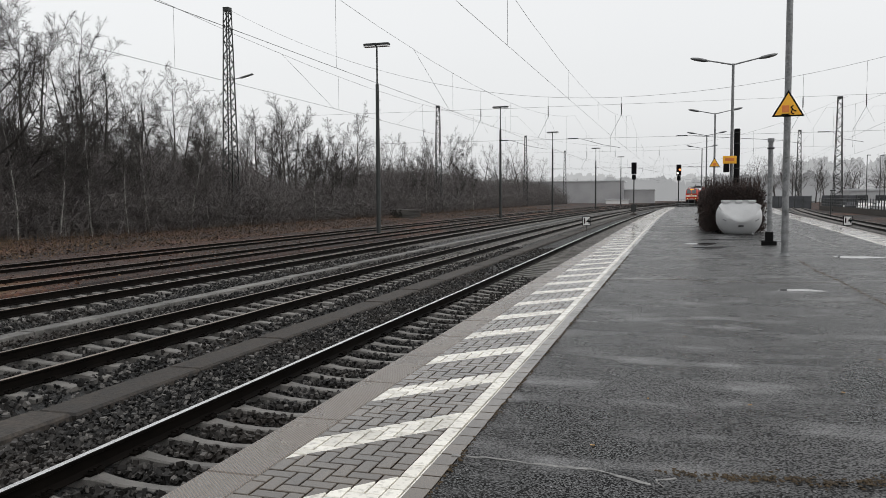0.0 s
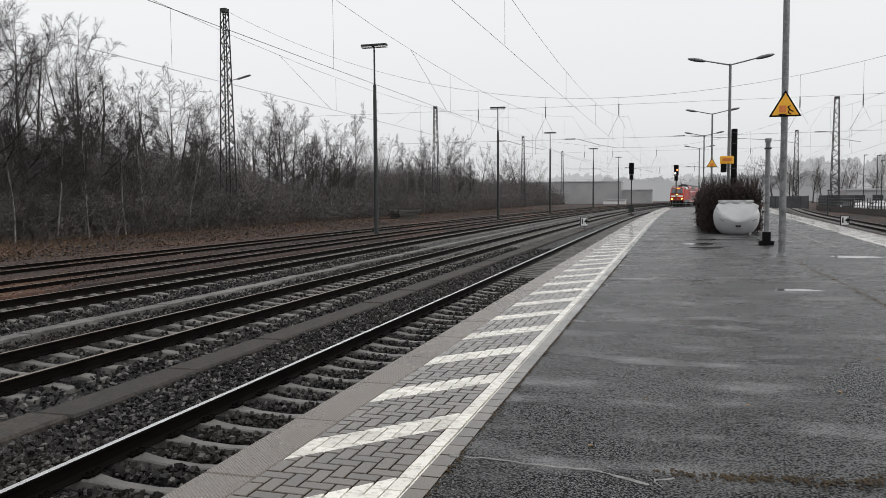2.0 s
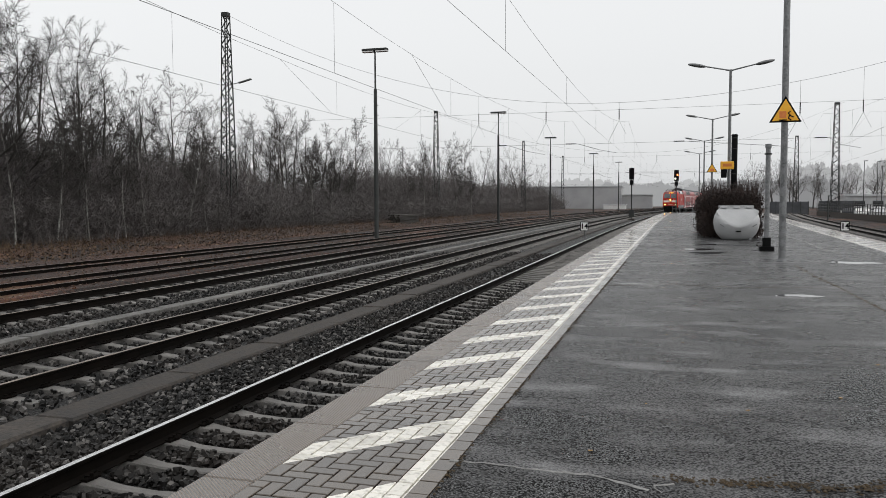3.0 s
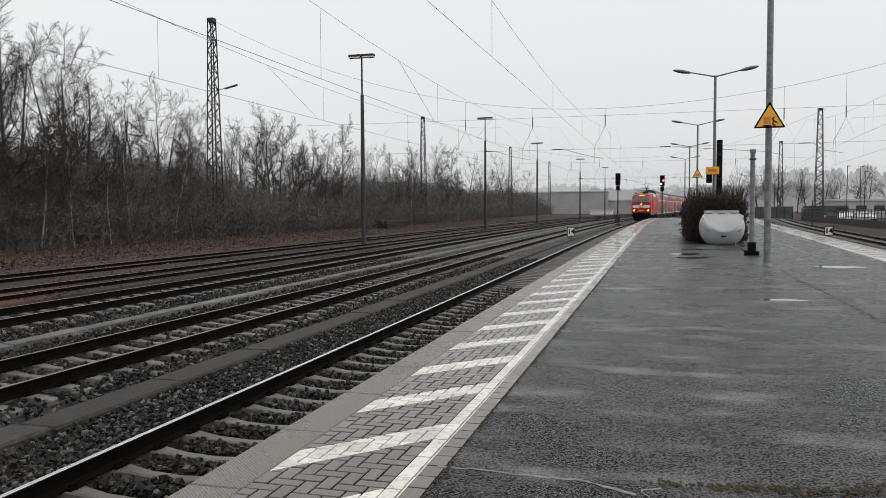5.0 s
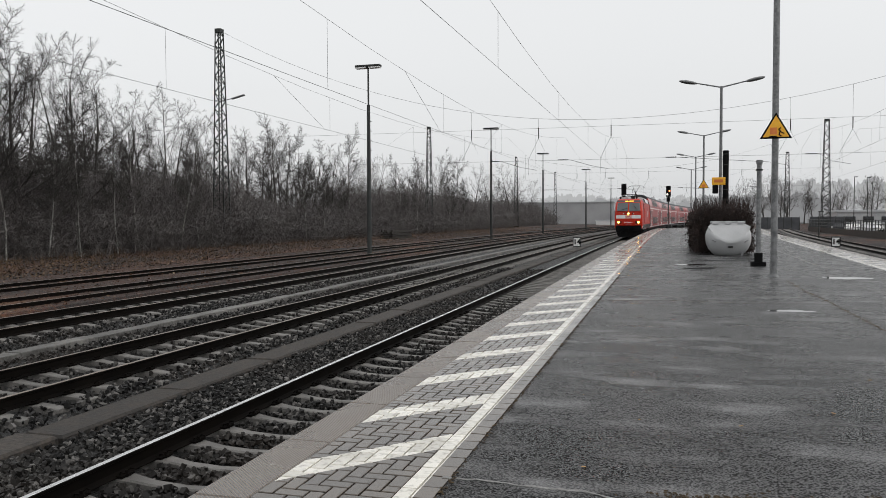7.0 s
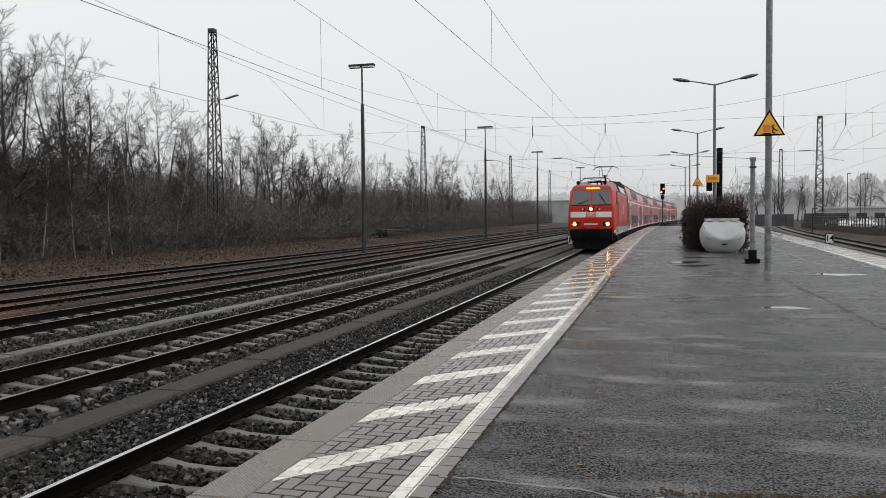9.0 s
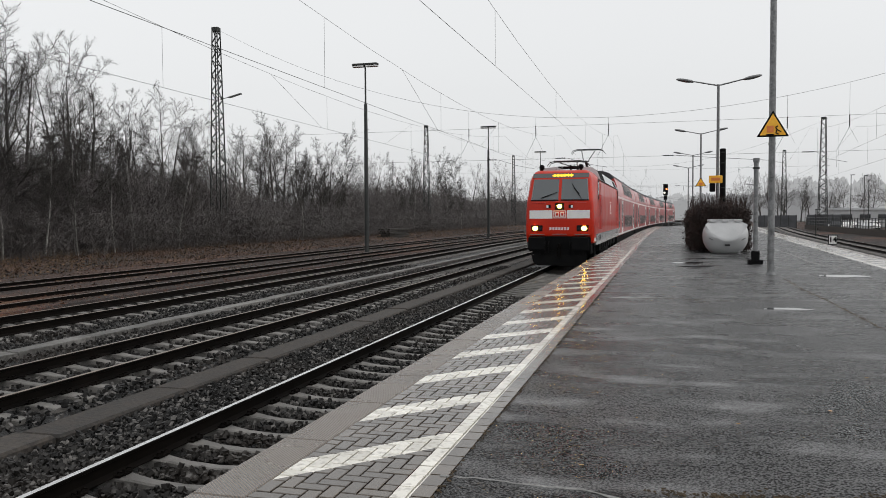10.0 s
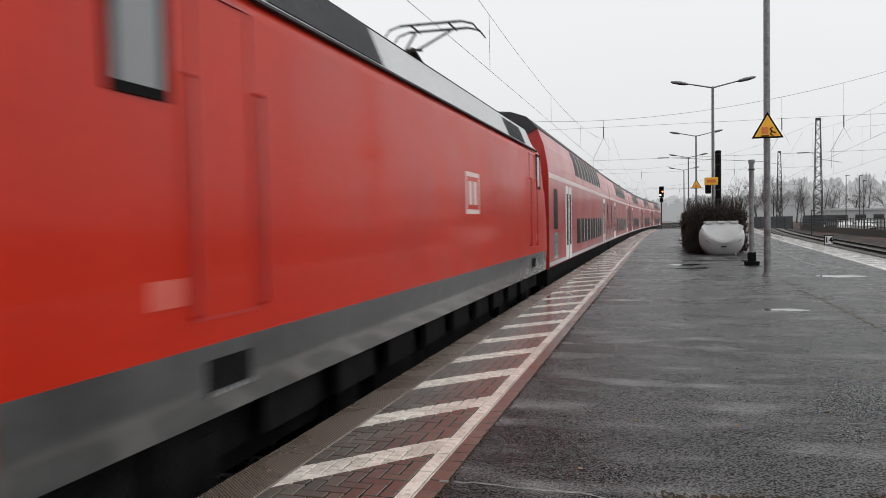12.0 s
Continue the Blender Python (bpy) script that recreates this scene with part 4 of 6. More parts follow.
def yard_lamp(x, y, height):
    ob = thing("yard_lamp", "tall grey lamp post with a flat twin head", "street lamp", group="yard lamps", at=pose(x, y, BED - 0.1))
    part("pole", rods(((0, 0, 0.2), (0, 0, height * 0.8), 0.16, 0.11), ((0, 0, height * 0.8), (0, 0, height - 0.05), 0.06, 0.055), seg=10), M["steel"], ob)
    for k in range(14):
        z = 0.8 + k * height * 0.05
        part("rung", boxes((0.1, 0.2, -0.02, 0.02, z, z + 0.05)), M["galv"], ob)
    bevel(part("lamp_head", boxes((-0.88, 0.88, -0.2, 0.2, height - 0.06, height + 0.1)), M["steel"], ob), 0.05)
    part("diffuser", boxes((-0.85, -0.08, -0.19, 0.19, height - 0.13, height - 0.055), (0.08, 0.85, -0.19, 0.19, height - 0.13, height - 0.055)), M["white"], ob)
    part("foot", boxes((-0.45, 0.45, -0.45, 0.45, -0.2, 0.22)), M["kerb"], ob)
    return ob


for x, y, hgt in ((-18.9, 48.6, 12.6), (-19.3, 87.8, 12.8), (-18.2, 119.5, 12.4), (-16.2, 165.0, 12.6), (-14.5, 215.0, 13.2)):
    yard_lamp(x, y, hgt)


def platform_lamp(x, y, height):
    ob = thing("platform_lamp", "slim grey steel mast with two outstretched lamp arms", "street lamp", group="platform lamps", at=pose(x, y, 0))
    part("pole", rods(((0, 0, 0), (0, 0, height), 0.09, 0.06), seg=12), M["galv"], ob)
    for s in (-1, 1):
        arm = part("arm", rods(((0, 0, height - 0.05), (s * 1.15, 0, height + 0.2), 0.035, 0.03)), M["galv"], ob)
        bm = bmesh.new()
        bmesh.ops.create_uvsphere(bm, u_segments=14, v_segments=8, radius=1.0)
        bmesh.ops.transform(bm, matrix=pose(s * 1.5, 0, height + 0.26, 0, -s * 11) @ Matrix.Diagonal((0.44, 0.16, 0.085, 1)), verts=bm.verts[:])
        part("lamp_head", bm, M["galv"], ob, smooth=True)
    return ob


for x, y in ((2.42, 39.5), (2.62, 62.5), (2.78, 84.5), (2.95, 106.5)):
    platform_lamp(x, y, 7.75)


def warning_pole():
    ob = thing("warning_sign_pole", "galvanised platform pole with a yellow triangular warning sign", "sign", at=pose(2.73, 22.45, 0))
    part("pole", rods(((0, 0, 0), (0, 0, 9.2), 0.088, 0.078), seg=16), M["galv"], ob)
    part("foot", rods(((0, 0, 0), (0, 0, 0.05), 0.14, 0.12), ((0, 0, 0.05), (0, 0, 0.09), 0.11, 0.1), seg=16), M["galv"], ob)
    for z in (0.62, 1.25, 1.9, 2.6, 3.45):
        part("band", rods(((0, 0, z), (0, 0, z + 0.03), 0.096, 0.096), seg=16), M["galv"], ob)
    tri = lambda r: [(0.0 + r * math.sin(a), 3.87 + r * math.cos(a)) for a in (0, math.tau / 3, -math.tau / 3)]
    sign = bevel(part("sign_plate", prism(bmesh.new(), tri(0.46), -0.125, -0.1), M["black"], ob, "black-edged triangle"), 0.012)
    part("sign_field", prism(bmesh.new(), tri(0.375), -0.131, -0.127), M["yellow"], sign, "yellow field")
    bm = bmesh.new()
    box(bm, -0.15, 0.02, -0.136, -0.133, 3.75, 3.93)
    part("train_pictogram", bm, M["pictored"], sign)
    bm = bmesh.new()
    for a, b in (((0.06, 3.88), (0.13, 3.8)), ((0.13, 3.8), (0.2, 3.77)), ((0.1, 3.83), (0.07, 3.74)), ((0.07, 3.74), (0.14, 3.7)), ((0.06, 3.88), (0.12, 3.92)), ((-0.16, 3.7), (0.03, 3.7))):
        tube(bm, (a[0], -0.135, a[1]), (b[0], -0.135, b[1]), 0.016, seg=5)
    part("falling_pictogram", bm, M["black"], sign)
    return ob


M["pictored"] = surface("orange_pictogram", (0.6, 0.16, 0.03), (0.7, 0.22, 0.05), (0.4, 0.5), 20, 3)
warning_pole()


# ---- trees, thicket and distance ----
def segments_mesh(segs, sides=3):
    """Open tapered prisms for rows of (a, b, ra, rb), as vertices and faces."""
    a = np.array([s[0] for s in segs], float)
    b = np.array([s[1] for s in segs], float)
    ra = np.array([s[2] for s in segs])[:, None]
    rb = np.array([s[3] for s in segs])[:, None]
    d = b - a
    d /= np.linalg.norm(d, axis=1)[:, None] + 1e-9
    ref = np.where(np.abs(d[:, 2:3]) > 0.9, [[1.0, 0, 0]], [[0, 0, 1.0]])
    u = np.cross(d, ref)
    u /= np.linalg.norm(u, axis=1)[:, None] + 1e-9
    v = np.cross(d, u)
    rings = []
    for c, r in ((a, ra), (b, rb)):
        for i in range(sides):
            t = math.tau * i / sides
            rings.append(c + r * (u * math.cos(t) + v * math.sin(t)))
    verts = np.stack(rings, 1).reshape(-1, 3)
    n = len(segs)
    k = np.arange(n)[:, None] * 2 * sides
    faces = np.concatenate([k + np.array([[i, (i + 1) % sides, sides + (i + 1) % sides, sides + i]]) for i in range(sides)], 0)
    return verts, faces


def slivers(segs, rng):
    """The finest twigs, each a narrow tapered blade turned at random."""
    a = np.array([s[0] for s in segs], float)
    b = np.array([s[1] for s in segs], float)
    w = np.cross(b - a, rng.normal(0, 1, a.shape))
    w /= np.linalg.norm(w, axis=1)[:, None] + 1e-9
    ra, rb = np.array([s[2] for s in segs])[:, None], np.array([s[3] for s in segs])[:, None]
    verts = np.stack([a - w * ra, a + w * ra, b + w * rb, b - w * rb], 1).reshape(-1, 3)
    return verts, np.arange(len(verts)).reshape(-1, 4)


def bulk(name, verts, faces, material, parent=None, label=""):
    """A mesh from arrays of vertices and quads."""
    me = bpy.data.meshes.new(name)
    verts, faces = np.asarray(verts, np.float32), np.asarray(faces, np.int32)
    k = faces.shape[1]
    me.vertices.add(len(verts))
    me.vertices.foreach_set("co", verts.ravel())
    me.loops.add(faces.size)
    me.loops.foreach_set("vertex_index", faces.ravel())
    me.polygons.add(len(faces))
    me.polygons.foreach_set("loop_start", np.arange(0, faces.size, k, dtype=np.int32))
    me.polygons.foreach_set("use_smooth", np.zeros(len(faces), bool))
    me.update(calc_edges=True)
    return link(name, me, material, parent, label)


def grow(out, rng, p, d, length, r, level, spec):
    """One limb in short bent pieces, with its side shoots."""
    pieces = spec["pieces"][level]
    tip = spec["tip"][level]
    pts = [np.array(p, float)]
    d = np.array(d, float)
    for i in range(pieces):
        d = d + rng.normal(0, spec["bend"][level], 3) + np.array([0, 0, spec["lift"][level]])
        d /= np.linalg.norm(d)
        pts.append(pts[-1] + d * length / pieces)
    rs = [r + (r * tip - r) * i / pieces for i in range(pieces + 1)]
    for i in range(pieces):
        out[level].append((pts[i], pts[i + 1], rs[i], rs[i + 1]))
    if level + 1 >= len(spec["count"]) + 1:
        return
    n = spec["count"][level]
    for k in range(n):
        t = spec["from"][level] + (1 - spec["from"][level]) * (k + rng.uniform(0.1, 0.9)) / n
        x = t * pieces
        i = min(int(x), pieces - 1)
        q = pts[i] + (pts[i + 1] - pts[i]) * (x - i)
        ax = pts[i + 1] - pts[i]
        ax /= np.linalg.norm(ax)
        side = rng.normal(0, 1, 3)
        side -= ax * side.dot(ax)
        side /= np.linalg.norm(side)
        spread = rng.uniform(*spec["angle"][level])
        nd = ax * math.cos(spread) + side * math.sin(spread)
        grow(out, rng, q, nd, length * spec["ratio"][level] * (1.15 - 0.6 * t) * rng.uniform(0.75, 1.2), rs[i] * spec["thin"][level], level + 1, spec)


BROAD = {"pieces": [8, 6, 4, 1], "tip": [0.08, 0.2, 0.3, 0.4], "bend": [0.05, 0.12, 0.14, 0.1], "lift": [0.02, 0.08, 0.06, 0.05],
         "count": [19, 13, 19], "from": [0.2, 0.15, 0.08], "angle": [(0.6, 1.1), (0.6, 1.1), (0.5, 1.1)], "ratio": [0.46, 0.42, 0.36], "thin": [0.52, 0.5, 0.5]}
SLIM = {"pieces": [8, 5, 3, 2], "tip": [0.05, 0.25, 0.3, 0.4], "bend": [0.05, 0.08, 0.1, 0.08], "lift": [0.03, 0.04, -0.06, -0.3],
        "count": [24, 8, 11], "from": [0.25, 0.15, 0.15], "angle": [(0.4, 0.8), (0.4, 0.8), (0.4, 0.9)], "ratio": [0.3, 0.48, 0.5], "thin": [0.38, 0.45, 0.5]}


def tree(spec, seed, height, r, name, label, bark, twig=0.0105, shoots="twig"):
    rng = np.random.default_rng(seed)
    out = [[], [], [], []]
    if spec is not SLIM and seed % 2:
        for k in range(3):
            a = k * 2.1 + rng.uniform(0, 1)
            grow(out, rng, (0.25 * math.cos(a), 0.25 * math.sin(a), 0), (0.2 * math.cos(a), 0.2 * math.sin(a), 1), height * rng.uniform(0.8, 0.98), r * 0.75, 0, {**spec, "count": [10, 11, 19], "ratio": [0.4, 0.42, 0.38]})
    else:
        grow(out, rng, (0, 0, 0), (rng.uniform(-0.04, 0.04), rng.uniform(-0.04, 0.04), 1), height * 0.95, r, 0, spec)
    ob = thing(name, label, "tree", group="bare trees along the line")
    stems, chain = [], []
    for a, b, ra, rb in out[0]:
        if chain and np.linalg.norm(chain[-1][0] - a) > 1e-6:
            stems.append(chain)
            chain = []
        if not chain:
            chain = [(a, ra)]
        chain.append((b, rb))
    stems.append(chain)
    for chain in stems:
        bm = bmesh.new()
        rings = [[bm.verts.new((p[0] + q * math.cos(i), p[1] + q * math.sin(i), p[2])) for i in np.arange(7) * math.tau / 7] for p, q in chain]
        for c, d in zip(rings, rings[1:]):
            for i in range(7):
                bm.faces.new((c[i], c[(i + 1) % 7], d[(i + 1) % 7], d[i]))
        part("trunk" if len(stems) == 1 else "stem", bm, bark, ob, smooth=True)
    v1, f1 = segments_mesh([(a, b, max(x, 0.018), max(y, 0.012)) for a, b, x, y in out[1]], 3)
    v2, f2 = segments_mesh([(a, b, min(max(x, 0.013), 0.028), min(max(y, 0.008), 0.014)) for a, b, x, y in out[2]], 3)
    v3, f3 = slivers([(a, b, min(max(x, 0.0085), twig), 0.0045) for a, b, x, y in out[3]], rng)
    v2, f2 = np.concatenate([v2, v3]), np.concatenate([f2, f3 + len(v2)])
    crown = bulk("crown", np.concatenate([v1, v2]), np.concatenate([f1, f2 + len(v1)]), M[shoots], ob)
    crown.data.materials.append(M["bark"])
    crown.data.polygons.foreach_set("material_index", np.where(np.arange(len(f1) + len(f2)) < len(f1), 1, 0).astype(np.int32))
    tagged(crown, kind="stuff")
    return ob


TREES = [tree(BROAD, 11, 15.5, 0.24, "bare_tree", "tall bare tree with several stems and fine twigs", M["bark"]),
         tree(BROAD, 12, 15.0, 0.26, "bare_tree", "bare winter tree with a broad branching crown", M["bark"]),
         tree(BROAD, 13, 14.0, 0.24, "bare_tree", "tall bare tree with several stems and fine twigs", M["bark"]),
         tree(SLIM, 14, 14.5, 0.17, "birch_tree", "slim bare birch with drooping twigs", M["birch"]),
         tree(SLIM, 15, 12.0, 0.13, "birch_tree", "slim bare birch with drooping twigs", M["birch"]),
         tree(SLIM, 16, 9.0, 0.075, "young_birch", "thin pale birch stem leaning in the thicket", M["birch"]),
         # kind for far trees: paler twigs, the haze put into their colour
         tree({**BROAD, "count": [15, 9, 11], "ratio": [0.46, 0.44, 0.46]}, 18, 15.0, 0.25, "bare_tree", "bare winter tree with a rounded crown of haze-paled twigs", M["bark"], 0.02, "brush")]
rng = random.Random(5)
FOOT = BED - 0.2
TALL = [max(v.co.z for o in t.children for v in o.data.vertices) for t in TREES]
# x, y, kind and height of the trees that stand out along the wood's edge
ROW = [(-44, 40.5, 1, 19.6), (-46, 44.2, 1, 18.8), (-45, 46.0, 1, 18.0), (-50, 50.5, 2, 18.6), (-47, 53.5, 1, 17.6), (-50, 59.3, 0, 18.8), (-52, 65.8, 2, 15.3), (-47, 61.8, 3, 14.8), (-48, 66.9, 0, 16.9), (-50, 73.5, 2, 14.9),
       (-50, 77.5, 1, 13.4), (-50, 83.6, 2, 13.0), (-49, 85.8, 1, 14.3), (-48, 91.2, 1, 16.6), (-50, 97.4, 2, 15.8), (-50, 103.4, 0, 15.8), (-49, 109.0, 2, 14.4), (-47, 112.5, 3, 17.4), (-48, 125.1, 1, 14.0),
       (-48, 136.6, 3, 14.8), (-50, 151.6, 3, 17.0), (-49, 165.5, 3, 18.5), (-48, 178.4, 4, 17.5), (-50, 206.2, 1, 17.5), (-48, 219.7, 2, 15.7), (-46, 237.2, 1, 20.0), (-50, 262.0, 1, 17.5), (-48, 278.9, 0, 17.0)]
# broad trees further on take the kind with haze-paled twigs
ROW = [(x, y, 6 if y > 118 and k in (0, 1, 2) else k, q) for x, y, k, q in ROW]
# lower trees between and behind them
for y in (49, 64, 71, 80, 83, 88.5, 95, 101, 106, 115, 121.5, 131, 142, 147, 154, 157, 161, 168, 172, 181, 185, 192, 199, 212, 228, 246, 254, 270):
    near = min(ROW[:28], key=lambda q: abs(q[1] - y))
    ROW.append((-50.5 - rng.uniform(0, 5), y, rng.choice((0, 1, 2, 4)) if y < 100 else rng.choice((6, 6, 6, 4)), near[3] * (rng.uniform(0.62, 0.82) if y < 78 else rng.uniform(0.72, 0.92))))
used = set()


def plant(x, y, k, hgt):
    """A tree of kind k at its place, scaled to its height; the first of a kind is the built one."""
    m, q = pose(x, y, FOOT, 0, 0, rng.uniform(0, 360)), hgt / TALL[k]
    ob = copy_thing(TREES[k], m) if k in used else TREES[k]
    ob.matrix_world = m
    ob.scale = (q, q, q)
    used.add(k)


for row in ROW:
    plant(*row)
first = True
for x, y in ((-41.5, 41.5), (-41, 44.6), (-42, 46.2), (-40.8, 47.5), (-42.4, 49.0), (-41.2, 52.0), (-41.6, 55.2), (-41.0, 60.0), (-41.7, 64.0), (-41.5, 86), (-42, 92), (-41.6, 98), (-42, 122), (-41, 128), (-42, 150), (-41, 160)):
    m = pose(x, y, FOOT, rng.uniform(-7, 7), rng.uniform(-9, 9), rng.uniform(0, 360))
    if first:
        TREES[5].matrix_world = m
        first = False
    else:
        copy_thing(TREES[5], m)


def clump(seed, n, h):
    """One patch of thicket: thin bent stems in a tangle of fine shoots."""
    r = np.random.default_rng(seed)
    segs = []
    for i in range(n):
        p = np.array([r.uniform(-1.7, 1.7), r.uniform(-1.9, 1.9), 0])
        d = np.array([r.normal(0, 0.3), r.normal(0, 0.3), 1.0])
        hh = h * r.uniform(0.45, 1.0)
        q = p + d * hh * 0.5
        segs += [(p, q, 0.022, 0.014), (q, q + (d + r.normal(0, 0.3, 3)) * hh * 0.5, 0.014, 0.006)]
    v, f = segments_mesh(segs)
    k = n * 22
    # the shoots fill the patch evenly, thinning out at its uneven top
    at = np.stack([r.uniform(-2.0, 2.0, k), r.uniform(-2.1, 2.1, k), h * 0.92 * r.random(k) ** 0.85], 1)
    at[:, 2] *= 0.84 + 0.16 * np.sin(at[:, 0] * 1.7 + seed) * np.cos(at[:, 1] * 1.3)
    w = r.normal(0, 0.42, (k, 3)) + np.array([0, 0, 0.35])
    fine = [(a, a + b, 0.022, 0.008) for a, b in zip(at, w)]
    v2, f2 = slivers(fine, r)
    return np.concatenate([v, v2]), np.concatenate([f, f2 + len(v)])


CLUMPS = [clump(k, 46, 8.2) for k in (21, 22, 23)]


def thicket(name, label, spots, material):
    vs, fs, o = [], [], 0
    for i, (x, y, s) in enumerate(spots):
        v, f = CLUMPS[i % 3]
        a = rng.uniform(0, 6.28)
        c, n = math.cos(a), math.sin(a)
        w = np.stack([(v[:, 0] * c - v[:, 1] * n) * 1.15 + x, (v[:, 0] * n + v[:, 1] * c) * 1.15 + y, v[:, 2] * s + FOOT], 1)
        vs.append(w)
        fs.append(f + o)
        o += len(v)
    return tagged(bulk(name, np.concatenate(vs), np.concatenate(fs), material), label, "bushes", kind="stuff")


spots = []
y = 36.0
while y < 320:
    step = 2.0 if y < 75 else 2.4 if y < 145 else 4.8 if y < 200 else 8.5
    # lower growth where the wood opens up, thinner growth further on
    low = 0.66 if 80 < y < 112 else 1.0
    rows = ((-42.6, 0.5), (-44.6, 0.85), (-47.5, 1.0), (-52.0, 1.12)) if y < 135 else ((-43.2, 0.55), (-46.0, 1.0), (-50.0, 1.15))
    for x0, q in rows:
        spots.append((x0 + rng.uniform(-0.8, 0.8), y + rng.uniform(-0.8, 0.8), q * (low if y > 78 else 1.0) * rng.uniform(0.85, 1.12)))
    y += step
thicket("thicket", "dense dark leafless thicket at the wood's edge", spots, M["brush"])

# dry grass and bramble tufts along the sidings
r = np.random.default_rng(31)
segs = []
for i in range(7500):
    y = 28 + 190 * r.random() ** 1.7
    x = -25.5 - 16 * r.random() ** 0.6 if r.random() < 0.75 else -19.8 + r.normal(0, 0.35)
    hgt = r.uniform(0.1, 0.4) * (1.6 if x < -37 else 1.0)
    segs.append(((x, y, BED - 0.16), (x + r.normal(0, 0.15), y + r.normal(0, 0.15), BED - 0.14 + hgt), 0.014, 0.004))
v, f = segments_mesh(segs)
M["straw"] = surface("dry_grass", (0.05, 0.03, 0.016), (0.13, 0.085, 0.045), (0.8, 0.9), 10, 0.5, relief=0, spread=0)
tagged(bulk("dry_grass", v, f, M["straw"]), "dry brown grass and brambles along the sidings", "grass", kind="stuff")


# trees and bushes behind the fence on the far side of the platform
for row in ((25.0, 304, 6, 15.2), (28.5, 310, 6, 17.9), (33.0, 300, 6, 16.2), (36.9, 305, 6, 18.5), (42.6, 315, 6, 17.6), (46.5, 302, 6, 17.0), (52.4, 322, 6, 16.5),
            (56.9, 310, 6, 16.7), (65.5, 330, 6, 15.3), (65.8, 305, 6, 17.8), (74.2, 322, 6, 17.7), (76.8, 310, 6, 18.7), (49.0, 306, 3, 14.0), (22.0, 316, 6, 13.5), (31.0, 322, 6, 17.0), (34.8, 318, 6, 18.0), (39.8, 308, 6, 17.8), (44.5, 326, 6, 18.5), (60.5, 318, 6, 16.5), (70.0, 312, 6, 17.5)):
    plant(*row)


# even glow for the far sheets, the haze put into its pale colour
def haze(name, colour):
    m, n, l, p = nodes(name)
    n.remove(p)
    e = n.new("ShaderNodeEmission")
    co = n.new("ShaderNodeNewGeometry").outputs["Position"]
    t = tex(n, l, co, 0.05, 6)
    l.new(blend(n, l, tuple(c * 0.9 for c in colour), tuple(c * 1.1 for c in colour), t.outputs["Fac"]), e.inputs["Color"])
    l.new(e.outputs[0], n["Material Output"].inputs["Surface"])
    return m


def skyline(name, label, y, x0, x1, lo, hi, colour, seed, step=2.0):
    """A far line of woods as a glowing sheet with haze in its colour, an uneven edge against the sky."""
    r = np.random.default_rng(seed)
    xs = np.arange(x0, x1, step)
    z = np.full(len(xs), lo * 0.55)
    for c in np.arange(x0, x1, 4.5) + r.uniform(-2, 2, len(np.arange(x0, x1, 4.5))):
        # one crown after another, each a rounded top of its own height
        h = lo + (hi - lo) * (0.5 + 0.6 * noise.noise(Vector((c * 0.02, seed, 0)))) + r.normal(0, (hi - lo) * 0.12)
        half = r.uniform(3.5, 9.0)
        z = np.maximum(z, h * (1 - 0.45 * np.clip(np.abs(xs - c) / half, 0, 9) ** 2.2))
    z = z + r.normal(0, 0.7, len(xs))
    vs = [(x, y, -3) for x in xs] + [(x, y, h) for x, h in zip(xs, z)]
    n = len(xs)
    fs = [(i, i + 1, n + i + 1, n + i) for i in range(n - 1)]
    return tagged(bulk(name, vs, fs, haze(name + "_haze_glow", colour)), label, "distance", kind="structure")


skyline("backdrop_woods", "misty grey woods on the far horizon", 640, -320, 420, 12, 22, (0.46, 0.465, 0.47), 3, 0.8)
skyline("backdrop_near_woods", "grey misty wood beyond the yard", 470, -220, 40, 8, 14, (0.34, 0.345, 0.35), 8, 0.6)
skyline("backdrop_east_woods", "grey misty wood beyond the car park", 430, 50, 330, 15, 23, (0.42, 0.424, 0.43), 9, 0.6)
skyline("backdrop_east_thicket", "glowing backdrop of hazy grey thicket behind the car park trees", 345, 14, 66, 9, 13, (0.25, 0.253, 0.258), 10, 0.35)

# dead leaves strewn between the thicket and the sidings
r = np.random.default_rng(47)
n = 26000
ly = 26 + 150 * r.random(n) ** 1.6
lx = -25.2 - 16.5 * r.random(n)
size = r.uniform(0.04, 0.13, n)
ang = r.uniform(0, 6.28, n)
tilt = r.uniform(0.1, 0.9, n) * size
lz = BED - 0.135 + r.uniform(0, 0.05, n)
u = np.stack([np.cos(ang) * size, np.sin(ang) * size, tilt], 1)
w = np.stack([-np.sin(ang) * size * 0.6, np.cos(ang) * size * 0.6, np.zeros(n)], 1)
c = np.stack([lx, ly, lz], 1)
v = np.stack([c - u * 0.2, c + w + u * 0.3, c + u, c - w + u * 0.3], 1).reshape(-1, 3)
mm, nn, ll, pp = nodes("brown_leaf_litter")
isl = nn.new("ShaderNodeNewGeometry").outputs["Random Per Island"]
ll.new(ramp(nn, ll, isl, [(0.0, (0.006, 0.004, 0.004)), (0.55, (0.03, 0.014, 0.009)), (0.82, (0.075, 0.034, 0.015)), (1.0, (0.17, 0.11, 0.06))]), pp.inputs["Base Color"])
pp.inputs["Roughness"].default_value = 0.8
M["leaflitter"] = mm
tagged(bulk("dead_leaves", v, np.arange(len(v)).reshape(-1, 4), mm), "dead brown leaves strewn beside the sidings", "leaves", kind="stuff")


# ---- overhead line ----
def polyline(points, radius, seg=4):
    segs = [(a, b, radius, radius) for a, b in zip(points, points[1:])]
    return segments_mesh(segs, seg)


